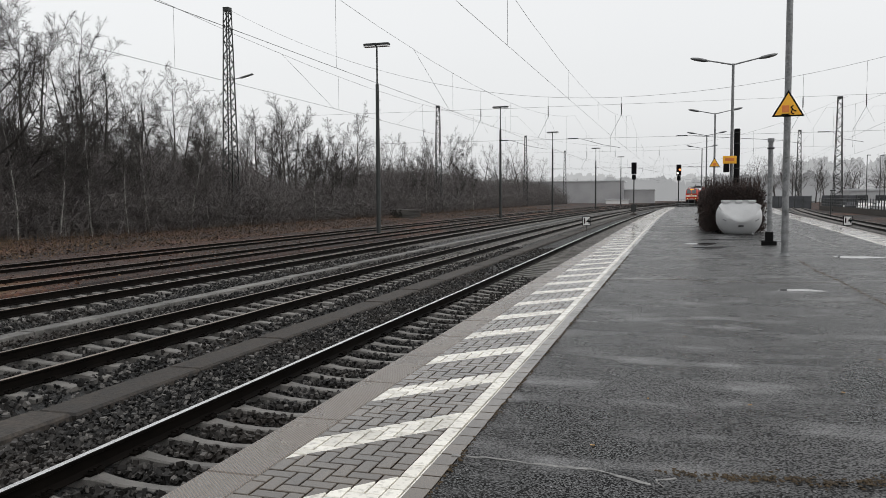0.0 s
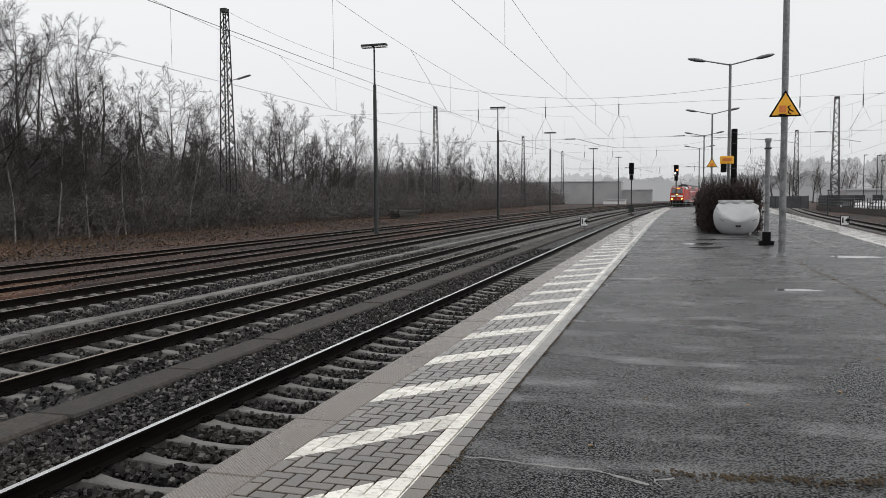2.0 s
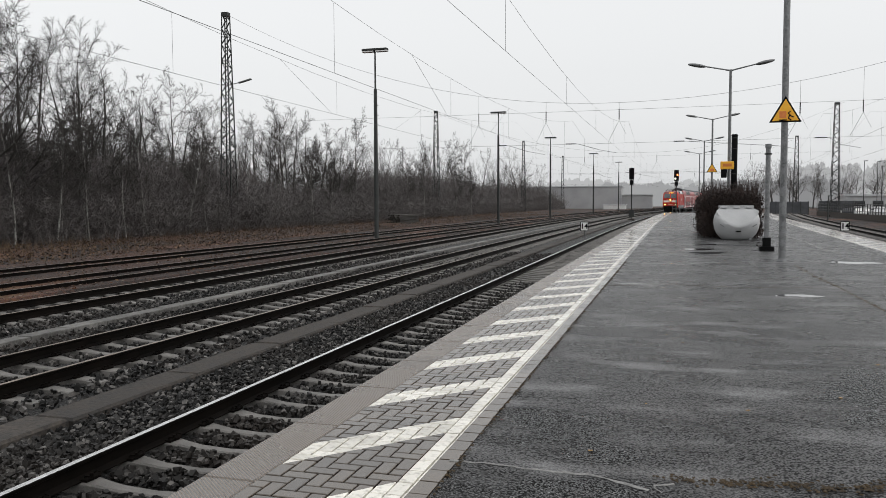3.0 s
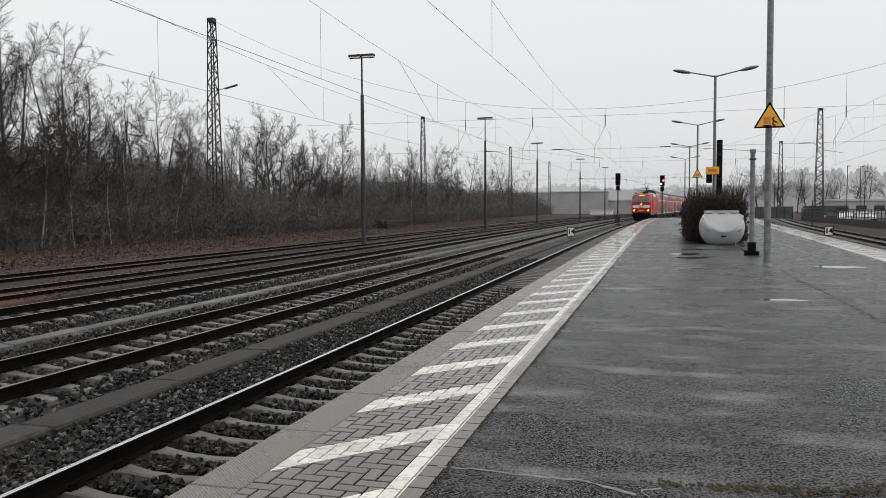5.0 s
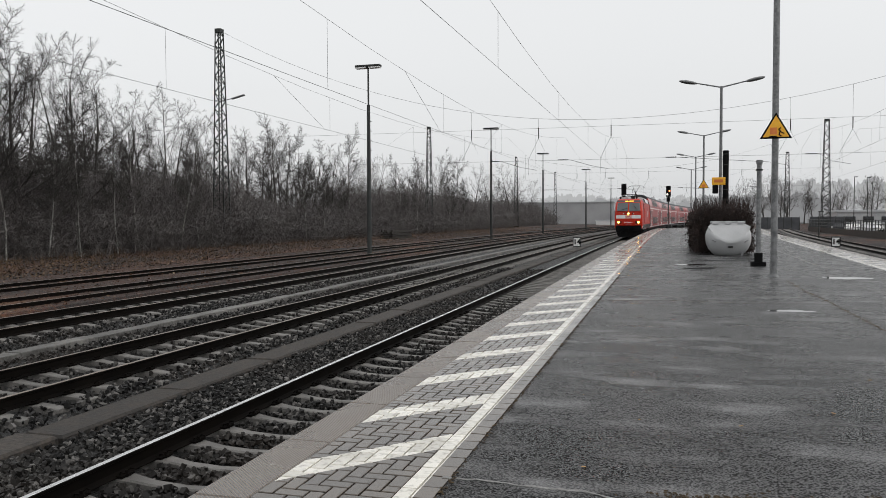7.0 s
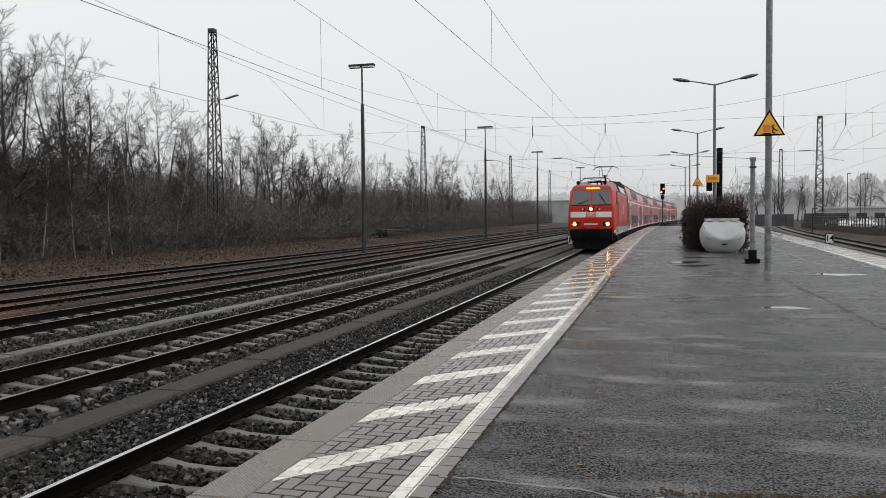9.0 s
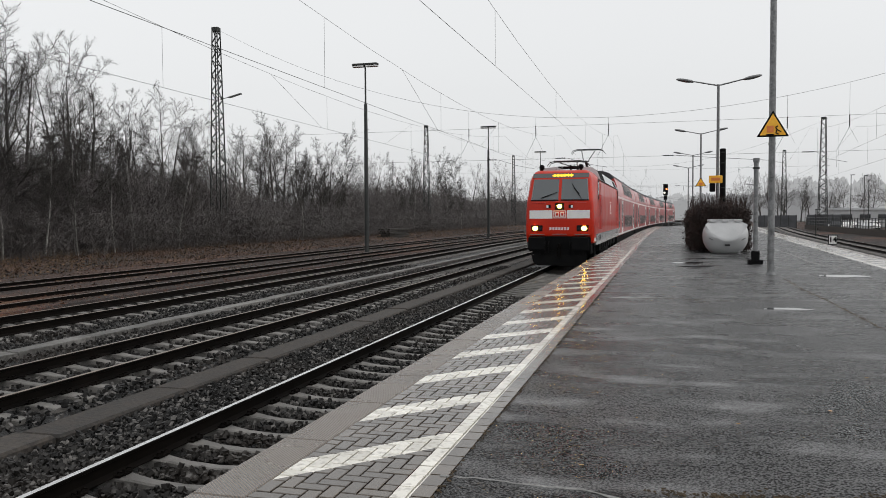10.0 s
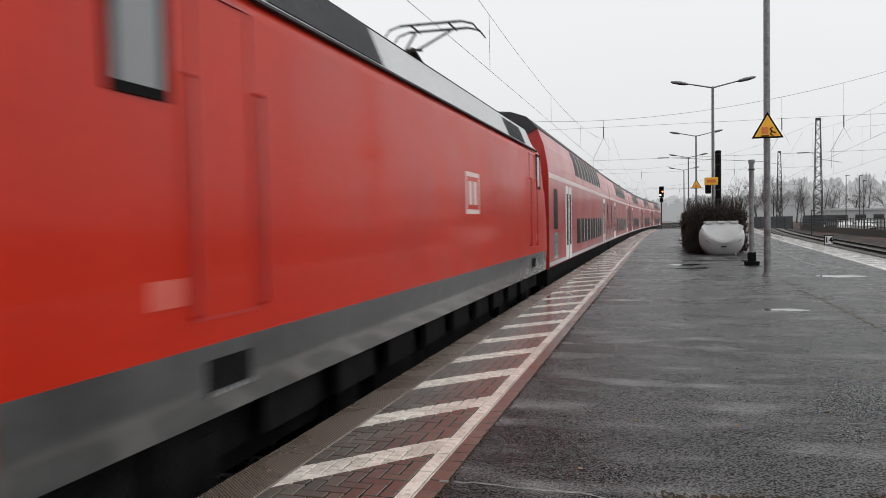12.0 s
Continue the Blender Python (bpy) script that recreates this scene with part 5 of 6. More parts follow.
SUPPORTS = [-70.0, 0.0, 69.6, 140.9, 229.0, 313.0]


def catenary(label, centre, z_contact, z_mid, drift=0.0, stagger=0.2, anchor=False):
    """Contact wire, sagging carrier wire and droppers over one track."""
    ob = thing("overhead_wire", label, "overhead wire", group="overhead wires", kind="structure")
    at = lambda y: centre + shift(y) + drift * (y - 30)
    con, mes, drops = [], [], []
    for i, (a, b) in enumerate(zip(SUPPORTS, SUPPORTS[1:])):
        n = 12
        for k in range(n):
            y = a + (b - a) * k / n
            t = 2 * (y - a) / (b - a) - 1
            x = at(y) + stagger * (1 if i % 2 else -1) * t * 0.6
            con.append((x, y, z_contact))
            mes.append((x, y, z_mid + 2.0 * t * t))
        for q in (0.122, 0.287, 0.452, 0.618, 0.783, 0.93):
            y = a + (b - a) * q
            t = 2 * q - 1
            x = at(y) + stagger * (1 if i % 2 else -1) * t * 0.6
            if -5 < y < 240:
                drops.append(((x, y, z_contact), (x, y, z_mid + 2.0 * t * t), 0.0055, 0.0055))
        if anchor and a == 0.0:
            x = at(30)
            for y0, y1 in ((26.4, 30.9), (43.2, 38.7)):
                t = 2 * (y0 - a) / (b - a) - 1
                drops.append(((x, y0, z_mid + 2.0 * t * t), (x, y1, z_contact), 0.006, 0.006))
    con = [p for p in con if p[1] > -25]
    mes = [p for p in mes if p[1] > -25]
    v, f = polyline(con, 0.0065)
    bulk("contact_wire", v, f, M["wire"], ob)
    v, f = polyline(mes, 0.006)
    bulk("carrier_wire", v, f, M["wire"], ob)
    for d in drops:
        v, f = segments_mesh([d], 3)
        bulk("dropper", v, f, M["wire"], ob)
    return ob


catenary("overhead line above the platform track", -4.15, 5.45, 6.5)
catenary("overhead line above the second track", -8.9, 5.13, 6.66, anchor=True)
catenary("overhead line above the third track", -14.0, 5.39, 6.77, anchor=True)
catenary("overhead line above the far platform track", 9.4, 5.3, 6.6, 0.042)
catenary("overhead line above the track by the fence", 12.8, 5.3, 6.6, 0.042)


def insulator(bm, a, b, r=0.06, n=6):
    a, b = Vector(a), Vector(b)
    for k in range(n):
        p, q = a + (b - a) * (k / n), a + (b - a) * ((k + 0.6) / n)
        tube(bm, p, q, r, r * 0.6, seg=6)
    tube(bm, a, b, 0.025, seg=5)
    return bm


def headspan(y, xl, xr, zl, zr, tracks):
    """Cross-span ropes between two towers that carry the overhead lines."""
    ob = thing("headspan", "cross-span ropes with insulators between two towers", "overhead wire", group="cross-spans", kind="structure")
    low = -5.0
    al, ar = (zl - 10.1) / (xl - low) ** 2, (zr - 10.1) / (xr - low) ** 2
    rope = lambda x: 10.1 + (al if x < low else ar) * (x - low) ** 2
    v, f = polyline([(x, y, rope(x)) for x in np.linspace(xl, xr, 40)], 0.012)
    bulk("carrying_rope", v, f, M["wire"], ob)
    for z, nm in ((9.6, "upper_rope"), (6.75, "lower_rope")):
        v, f = polyline([(x, y, z - 0.1 * math.sin((x - xl) / (xr - xl) * math.pi)) for x in np.linspace(xl, xr, 16)], 0.01)
        bulk(nm, v, f, M["wire"], ob)
    for x in tracks:
        top = rope(x)
        v, f = segments_mesh([((x, y, top), (x, y, 9.55), 0.012, 0.012), ((x, y, 8.6), (x - 0.9, y, 6.8), 0.014, 0.014), ((x, y, 8.6), (x + 0.6, y, 7.4), 0.009, 0.009), ((x - 0.9, y, 6.8), (x - 0.9, y, 5.4), 0.01, 0.01)], 3)
        bulk("hanger", v, f, M["wire"], ob)
        part("hanging_insulator", insulator(bmesh.new(), (x, y, 9.55), (x, y, 8.6)), M["dark"], ob)
    for x0, x1 in zip(tracks, tracks[1:]):
        x = x0 + (x1 - x0) * 0.35
        part("rope_insulator", insulator(bmesh.new(), (x - 0.45, y, 6.68), (x + 0.45, y, 6.68)), M["dark"], ob)
        part("steady_arm", rods(((x + 0.6, y, 6.66), (x1 - 1.6, y, 6.1), 0.018), ((x1 - 1.6, y, 6.1), (x1 - 0.1, y, 5.8), 0.014), seg=5), M["steel"], ob)
    return ob


headspan(69.6, -42.8, 29.0, 20.3, 16.5, [-17.1, -11.0, -4.7, 9.6, 14.2])
headspan(140.9, -42.8, 26.0, 18.3, 17.5, [-15.4, -10.5, -3.1, 12.0, 17.0])
headspan(229.0, -42.8, 30.0, 18.5, 18.0, [-9.5, -4.2, 5.1, 20.0])


def mast_lamp():
    ob = thing("mast_lamp", "flat lamp head on a short arm fixed to the tower", "lamp", at=pose(-42.3, 69.6, 13.35))
    part("arm", rods(((-0.2, 0, 0), (1.0, 0, 0.2), 0.035)), M["steel"], ob)
    bevel(part("lamp_head", box(bmesh.new(), -0.72, 0.72, -0.16, 0.16, -0.07, 0.07, pose(1.5, 0, 0.3, 0, -13, 0)), M["galv"], ob), 0.04)


mast_lamp()


# ---- things on and beside the platform ----
def text_mesh(name, body, size, material, parent, m, label=""):
    """Lettering in the built-in font as a thin mesh that faces -y."""
    cu = bpy.data.curves.new(name, "FONT")
    cu.body, cu.size, cu.align_x, cu.align_y, cu.extrude, cu.resolution_u = body, size, "CENTER", "CENTER", 0.004, 3
    cu.offset = 0.016
    tmp = bpy.data.objects.new(name, cu)
    scene.collection.objects.link(tmp)
    me = bpy.data.meshes.new_from_object(tmp.evaluated_get(bpy.context.evaluated_depsgraph_get()))
    bpy.data.objects.remove(tmp)
    bpy.data.curves.remove(cu)
    ob = link(name, me, material, parent, label)
    ob.matrix_local = m @ pose(0, 0, 0, 90, 0, 0)
    return ob


def grit_bin():
    """A rounded grit bin: a tub that overhangs its foot under a dished lid with a crescent-shaped lip."""
    ob = thing("grit_bin", "pale grey rounded plastic grit bin on the platform", "grit bin", at=pose(2.47, 35.1, 0.0, 0, 0, 4))
    w, dpt = 0.9, 0.7

    def lid_point(u, v):
        """On the lid: u from side to side, v from the lip to the back."""
        front = Vector((w * u * 0.93, -dpt * (1.05 - 0.6 * abs(u) ** 3), 1.2 - 0.66 * (1 - u * u) ** 0.75))
        back = Vector((w * 0.74 * u, 0.12, 1.36 - 0.05 * abs(u) ** 4))
        p = front.lerp(back, v)
        p.z += 0.05 * math.sin(v * math.pi) * (1 - u * u)
        return p

    def under_lid(x, y):
        u = max(-1.0, min(1.0, x / (w * 0.88)))
        f, b = lid_point(u, 0), lid_point(u, 1)
        v = max(0.0, min(1.0, (y - f.y) / (b.y - f.y)))
        return f.z + (b.z - f.z) * v - 0.03

    bm = bmesh.new()
    rows = []
    for z, k, d in ((0.0, 0.6, 0.5), (0.05, 0.68, 0.6), (0.22, 0.85, 0.8), (0.45, 0.97, 0.95), (0.66, 1.0, 1.0), (0.85, 1.0, 1.0), (1.0, 0.96, 0.96), (1.18, 0.86, 0.86), (1.32, 0.76, 0.7)):
        ring = []
        for i in range(32):
            a = math.tau * i / 32
            c, q = math.cos(a), math.sin(a)
            x, y = w * k * math.copysign(abs(c) ** 0.7, c), dpt * d * math.copysign(abs(q) ** 0.7, q)
            ring.append(bm.verts.new((x, y, min(z, under_lid(x, y)))))
        rows.append(ring)
    for a, b in zip(rows, rows[1:]):
        for i in range(32):
            bm.faces.new((a[i], a[(i + 1) % 32], b[(i + 1) % 32], b[i]))
    bm.faces.new(rows[0][::-1])
    bm.faces.new(rows[-1])
    part("body", bm, M["bin"], ob, smooth=True)
    bm = bmesh.new()
    grid = [[bm.verts.new(lid_point(-1 + i / 10, j / 8)) for i in range(21)] for j in range(9)]
    rim = [bm.verts.new(v.co + Vector((0, 0.01, -0.05))) for v in grid[0]]
    drop = [bm.verts.new(v.co + Vector((0, 0.03, -0.2))) for v in grid[-1]]
    for a, b in zip([rim] + grid, grid + [drop]):
        for i in range(20):
            bm.faces.new((a[i], a[i + 1], b[i + 1], b[i]))
    lid = part("lid", bm, M["bin"], ob, smooth=True)
    for x in (-0.5, 0.0, 0.5):
        bevel(part("hinge", boxes((x - 0.13, x + 0.13, -0.02, 0.14, 1.3, 1.4)), M["bin"], lid), 0.02)
    part("hinge_bar", boxes((-0.7, 0.7, 0.1, 0.16, 1.32, 1.42)), M["bin"], lid)
    part("handle", boxes((-0.1, 0.1, -0.7, -0.55, 0.33, 0.38)), M["dark"], ob)
    for x in (-0.62, 0.62):
        part("recess", box(bmesh.new(), -0.09, 0.09, -0.06, 0.02, -0.015, 0.015, pose(x, -0.58, 0.6, 0, -math.copysign(28, x), math.copysign(22, x))), M["galv"], ob)
    part("tag", boxes((0.46, 0.54, -0.5, -0.46, 0.0, 0.1)), M["galv"], ob)
    return ob


grit_bin()


def hedge():
    """A clipped, leafless hedge: a dense tangle of dark twigs in a long block."""
    r = np.random.default_rng(41)
    segs = []
    x0, x1, y0, y1 = 1.15, 3.55, 36.2, 46.0
    for i in range(7000):
        y = y0 + (y1 - y0) * (r.random() ** 1.6)
        p = np.array([r.uniform(x0, x1), y, r.uniform(0.0, 1.9)])
        d = np.array([r.normal(0, 0.5), r.normal(0, 0.5), abs(r.normal(0.6, 0.5))]) * r.uniform(0.2, 0.5)
        q = p + d
        q[0] = min(max(q[0], x0 - 0.15), x1 + 0.1)
        q[2] = min(q[2], 2.12 - 0.35 * abs((q[0] - 2.35) / 1.2) ** 3 + r.normal(0, 0.2))
        segs.append((p, q, 0.014, 0.006))
    for i in range(240):
        p = np.array([r.uniform(x0, x1), r.uniform(y0, y1), 0.0])
        segs.append((p, p + np.array([r.normal(0, 0.1), r.normal(0, 0.1), 1.6]), 0.025, 0.012))
    for i in range(420):
        p = np.array([r.uniform(x0, x1), r.uniform(y0, y0 + 5), 1.8])
        segs.append((p, p + np.array([r.normal(0, 0.12), r.normal(0, 0.1), r.uniform(0.35, 0.75)]), 0.01, 0.004))
    v, f = segments_mesh(segs)
    ob = thing("hedge", "dark brown leafless hedge behind the grit bin", "hedge")
    tagged(bulk("brushwood", v, f, M["hedge"], ob), kind="stuff")
    # small dead leaves through it
    n = 26000
    c = np.stack([r.uniform(x0 - 0.06, x1 + 0.06, n), y0 + (y1 - y0) * r.random(n) ** 1.8, r.uniform(0.1, 2.05, n)], 1)
    c[:, 2] *= 1.0 - 0.13 * np.abs((c[:, 0] - 2.35) / 1.2) ** 3
    c[:, 0] += r.normal(0, 0.08, n)
    a, b = r.normal(0, 0.024, (n, 3)), r.normal(0, 0.024, (n, 3))
    v = np.stack([c - a, c - b, c + a, c + b], 1).reshape(-1, 3)
    tagged(bulk("dead_foliage", v, np.arange(4 * n).reshape(-1, 4), M["hedge"], ob), kind="stuff")
    return ob


hedge()


def short_post():
    ob = thing("platform_post", "galvanised steel post on a black rubber foot", "post", at=pose(2.85, 27.3, 0))
    part("foot", boxes((-0.22, 0.22, -0.18, 0.18, 0, 0.13), (-0.12, 0.12, -0.11, 0.11, 0.13, 0.42)), M["dark"], ob, "black rubber foot")
    part("tube", rods(((0, 0, 0.1), (0, 0, 3.3), 0.075, 0.075), seg=14), M["galv"], ob)
    part("cap", boxes((-0.09, 0.09, -0.09, 0.09, 3.3, 3.42)), M["galv"], ob)
    part("clamp", boxes((-0.1, 0.1, -0.1, 0.1, 3.08, 3.13)), M["steel"], ob)
    return ob


short_post()


def dark_column():
    ob = thing("dark_column", "slim dark column with banded casing above the hedge", "column", at=pose(2.72, 40.6, 0))
    part("casing", rods(((0, 0, 0), (0, 0, 4.75), 0.14, 0.14), seg=14), M["dark"], ob)
    for z in (2.4, 2.9, 4.1, 4.62):
        part("band", rods(((0, 0, z), (0, 0, z + 0.04), 0.15, 0.15), seg=14), M["steel"], ob)
    part("cap", rods(((0, 0, 4.75), (0, 0, 4.82), 0.16, 0.12), seg=14), M["dark"], ob)
    return ob


dark_column()


def lamp_box():
    ob = thing("yellow_sign_box", "yellow notice box fixed to a lamp mast", "sign", at=pose(2.32, 39.3, 3.28))
    bevel(part("case", boxes((-0.3, 0.3, -0.09, 0.09, -0.18, 0.18)), M["yellow"], ob), 0.02)
    part("panel", boxes((-0.2, 0.2, -0.098, -0.092, -0.06, 0.08)), M["pictored"], ob)
    ob = thing("loudspeaker", "black box loudspeaker on a lamp mast", "loudspeaker", at=pose(2.18, 39.3, 2.9))
    bevel(part("case", boxes((-0.13, 0.13, -0.13, 0.13, -0.2, 0.2)), M["black"], ob), 0.03)
    part("grille", boxes((-0.105, 0.105, -0.138, -0.131, -0.17, 0.17)), M["dark"], ob)


lamp_box()


def small_warning(x, y, z, r):
    ob = thing("warning_sign", "yellow triangular warning sign on a lamp mast", "sign", group="small warning signs", at=pose(x, y, z))
    tri = lambda q: [(q * math.sin(a), q * math.cos(a)) for a in (0, math.tau / 3, -math.tau / 3)]
    part("plate", prism(bmesh.new(), tri(r), -0.11, -0.09), M["black"], ob)
    part("field", prism(bmesh.new(), tri(r * 0.82), -0.116, -0.112), M["yellow"], ob)
    part("bracket", boxes((-0.05, 0.05, -0.092, 0.06, -0.08, 0.08)), M["steel"], ob)
    part("pictogram", boxes((-r * 0.3, r * 0.3, -0.12, -0.1165, -r * 0.3, r * 0.1)), M["pictored"], ob)


small_warning(2.62, 62.4, 4.0, 0.45)


def signal(x, y, label, lit):
    """A colour-light signal on a steel post."""
    ob = thing("rail_signal", label, "rail signal", group="signals", at=pose(x, y, BED - 0.1))
    part("post", rods(((0, 0, 0), (0, 0, 7.0), 0.085, 0.075), seg=10), M["steel"], ob)
    part("foundation", boxes((-0.4, 0.4, -0.4, 0.4, -0.2, 0.35)), M["kerb"], ob)
    part("box", boxes((-0.35, 0.35, -0.2, 0.2, 0.6, 1.5)), M["steel"], ob) if not lit else None
    board = bevel(part("signal_board", boxes((-0.34, 0.34, -0.22, -0.12, 5.65, 7.25)), M["black"], ob), 0.05)
    sub = bevel(part("lower_board", boxes((-0.26, 0.26, -0.2, -0.12, 4.95, 5.6)), M["black"], ob), 0.04)
    spots = ((0.15, 6.5, "signalred"), (-0.15, 6.0, "signalwhite")) if lit else ()
    for dx, z, mt in spots:
        bm = bmesh.new()
        disc(bm, (dx, -0.24, z), "y", 0.13, 0.05, 14)
        part("lens", bm, M[mt], board, "lit lens")
    for dx, z in ((-0.15, 6.95), (0.15, 6.95), (0.15, 6.0)):
        part("hood", rods(((dx, -0.22, z), (dx, -0.4, z - 0.02), 0.1, 0.1), seg=10), M["black"], board)
    part("platform_rail", rods(((-0.35, 0.1, 4.9), (0.35, 0.1, 4.9), 0.02), ((0, 0, 4.9), (0, 0.4, 4.9), 0.02), seg=5), M["steel"], ob)
    return ob


signal(-5.68, 110.0, "colour-light signal with dark lamps between two tracks", False)
signal(0.15, 120.0, "colour-light signal with lit lamps past the platform end", True)


def number_board(x, y, zfoot):
    ob = thing("number_board", "white board with a black frame and number on a short post", "sign", group="number boards", at=pose(x, y, zfoot))
    part("post", rods(((0, 0.03, 0), (0, 0.03, 1.12), 0.03, 0.03), seg=8), M["steel"], ob)
    board = part("board", boxes((-0.3, 0.3, -0.03, 0.0, 0.37, 1.07)), M["black"], ob)
    face = part("face", boxes((-0.25, 0.25, -0.036, -0.031, 0.42, 1.02)), M["white"], board)
    text_mesh("number", "14", 0.55, M["black"], board, pose(0, -0.042, 0.72))
    return ob


number_board(-6.5, 59.5, BED)
number_board(11.74, 62.4, BED)


def end_railing():
    ob = thing("railing", "grey tubular railing across the platform end", "railing")
    y = P_END - 0.3
    for x in (-0.3, 0.6, 1.5, 2.4):
        part("post", rods(((x, y, -0.02), (x, y, 1.1), 0.03)), M["galv"], ob)
    for z in (0.55, 1.1):
        part("bar", rods(((-0.3, y, z), (2.4, y, z), 0.028)), M["galv"], ob)


end_railing()


# ---- beyond the far tracks: fence, car park, low buildings ----
def fence():
    ob = thing("fence", "dark steel railing on a low dark wall along the car park", "fence", kind="structure")
    y = 72.0
    while y < 160:
        x = 24.6 + 0.008 * (y - 70)
        part("post", rods(((x, y, BED - 0.1), (x, y, 1.15), 0.055), seg=6), M["steel"], ob)
        y += 1.6
    for z in (0.1, 0.6, 1.08):
        v, f = segments_mesh([((24.6, 70, z), (25.32, 160, z), 0.035, 0.035)], 4)
        bulk("rail", v, f, M["steel"], ob)
    bm = bmesh.new()
    sweep(bm, [(24.55, BED - 0.2), (24.55, -0.25), (24.75, -0.25), (24.75, BED - 0.2)], [70, 160], lambda y: 0.008 * (y - 70))
    part("low_wall", bm, M["kerb"], ob)


fence()


def panel_wall(x0, x1, y, top, label):
    ob = thing("panel_fence", label, "fence", group="panel fences")
    x = x0
    while x < x1 - 0.1:
        bevel(part("panel", boxes((x, x + 1.4, y - 0.06, y + 0.06, BED - 0.15, top)), M["panelgrey"], ob), 0.02)
        part("post", boxes((x + 1.4, x + 1.5, y - 0.1, y + 0.1, BED - 0.15, top + 0.08)), M["steel"], ob)
        x += 1.5


M["panelgrey"] = surface("dark_grey_panels", (0.06, 0.062, 0.066), (0.11, 0.113, 0.12), (0.6, 0.8), 20, 0.5)
panel_wall(17.9, 25.4, 170.0, 1.5, "dark blue-grey panel fence beyond the tracks")
panel_wall(26.3, 32.3, 164.0, 1.6, "dark blue-grey panel fence beyond the tracks")


def trackside_post(x, y, top, label):
    ob = thing("slim_post", label, "post", group="slim posts", at=pose(x, y, BED - 0.1))
    part("shaft", rods(((0, 0, 0), (0, 0, top - BED), 0.07, 0.05), seg=8), M["steel"], ob)
    part("head", boxes((-0.1, 0.5, -0.08, 0.08, top - BED - 0.08, top - BED + 0.02)), M["steel"], ob)


for x, y, z in ((17.0, 100.0, 2.3), (28.5, 138.0, 8.0), (31.5, 140.0, 7.2), (33.5, 152.0, 8.5)):
    trackside_post(x, y, z, "slim grey lamp post beyond the tracks")


def hall(x, y, w, d, h, label, mat, windows=True):
    ob = thing("hall", label, "building", group="far buildings", at=pose(x, y, BED - 0.2))
    part("wall", boxes((-w / 2, w / 2, -d / 2, d / 2, 0, h)), mat, ob)
    part("roof", boxes((-w / 2 - 0.3, w / 2 + 0.3, -d / 2 - 0.3, d / 2 + 0.3, h, h + 0.4)), M["roofgrey"], ob)
    k = -w / 2 + 1.5
    while windows and k < w / 2 - 2:
        win = part("window", boxes((k, k + 2.0, -d / 2 - 0.05, -d / 2 + 0.02, h * 0.45, h * 0.75)), M["glass"], ob)
        k += 3.4


hall(46, 186, 24, 12, 3.7, "low pale hall behind the car park", M["bin"])
M["farwall"] = surface("weathered_grey_render", (0.3, 0.3, 0.305), (0.4, 0.4, 0.405), (0.7, 0.9), 6, 0.2)
hall(-46, 335, 50, 14, 9.0, "long plain grey building in the distance", M["farwall"], False)
hall(-15, 337, 12, 12, 5.4, "low plain grey building in the distance", M["farwall"], False)
hall(-21.5, 300, 8, 5, 1.5, "low white shed beyond the yard", M["white"], False)


def parked_car(x, y, turn, paint, label):
    ob = thing("parked_car", label, "car", group="parked cars", at=pose(x, y, BED - 0.12, 0, 0, turn))
    bm = bmesh.new()
    side = [(-2.1, 0.35), (2.1, 0.35), (2.15, 0.75), (1.3, 0.92), (0.75, 1.42), (-1.0, 1.46), (-1.75, 0.98), (-2.15, 0.85)]
    a = [bm.verts.new((px, -0.85 + (0.12 if pz > 1 else 0), pz)) for px, pz in side]
    b = [bm.verts.new((px, 0.85 - (0.12 if pz > 1 else 0), pz)) for px, pz in side]
    for i in range(8):
        bm.faces.new((a[i], a[(i + 1) % 8], b[(i + 1) % 8], b[i]))
    bm.faces.new(a[::-1])
    bm.faces.new(b)
    bevel(part("body", bm, paint, ob), 0.06)
    for s in (-1, 1):
        part("side_window", boxes((-1.35, 0.75, s * 0.77 - 0.03, s * 0.77 + 0.03, 1.0, 1.34)), M["glass"], ob)
        for px in (-1.3, 1.3):
            bm = bmesh.new()
            disc(bm, (px, s * 0.78, 0.32), "y", 0.32, 0.2, 16)
            part("wheel", bm, M["dark"], ob)


for k, (x, y) in enumerate(((28.5, 140), (31.5, 143), (34.5, 150), (29.0, 152), (32.5, 158), (36.0, 163), (30.5, 166), (34.0, 171), (38.5, 172))):
    parked_car(x, y, 80 + 15 * math.sin(k * 2.1), [M["white"], M["roofgrey"], M["white"], M["panelgrey"]][k % 4], ["white parked car", "light grey parked car", "white parked car", "dark grey parked car"][k % 4] + " behind the fence")


def log_stack():
    """A pile of old timber beams at the wood's edge."""
    ob = thing("timber_stack", "dark pile of old timber beams beside the sidings", "timber stack", at=pose(-35.0, 100.0, BED - 0.15, 0, 0, 70))
    r = random.Random(9)
    for row in range(5):
        for k in range(6 - row % 2):
            bm = bmesh.new()
            box(bm, -2.0, 2.0, -0.13, 0.13, 0.0, 0.2, pose(r.uniform(-0.4, 0.4), -0.9 + k * 0.34 + (row % 2) * 0.15, row * 0.235, 0, 0, r.uniform(-5, 5)))
            part("beam", bm, M["bark"], ob)


log_stack()


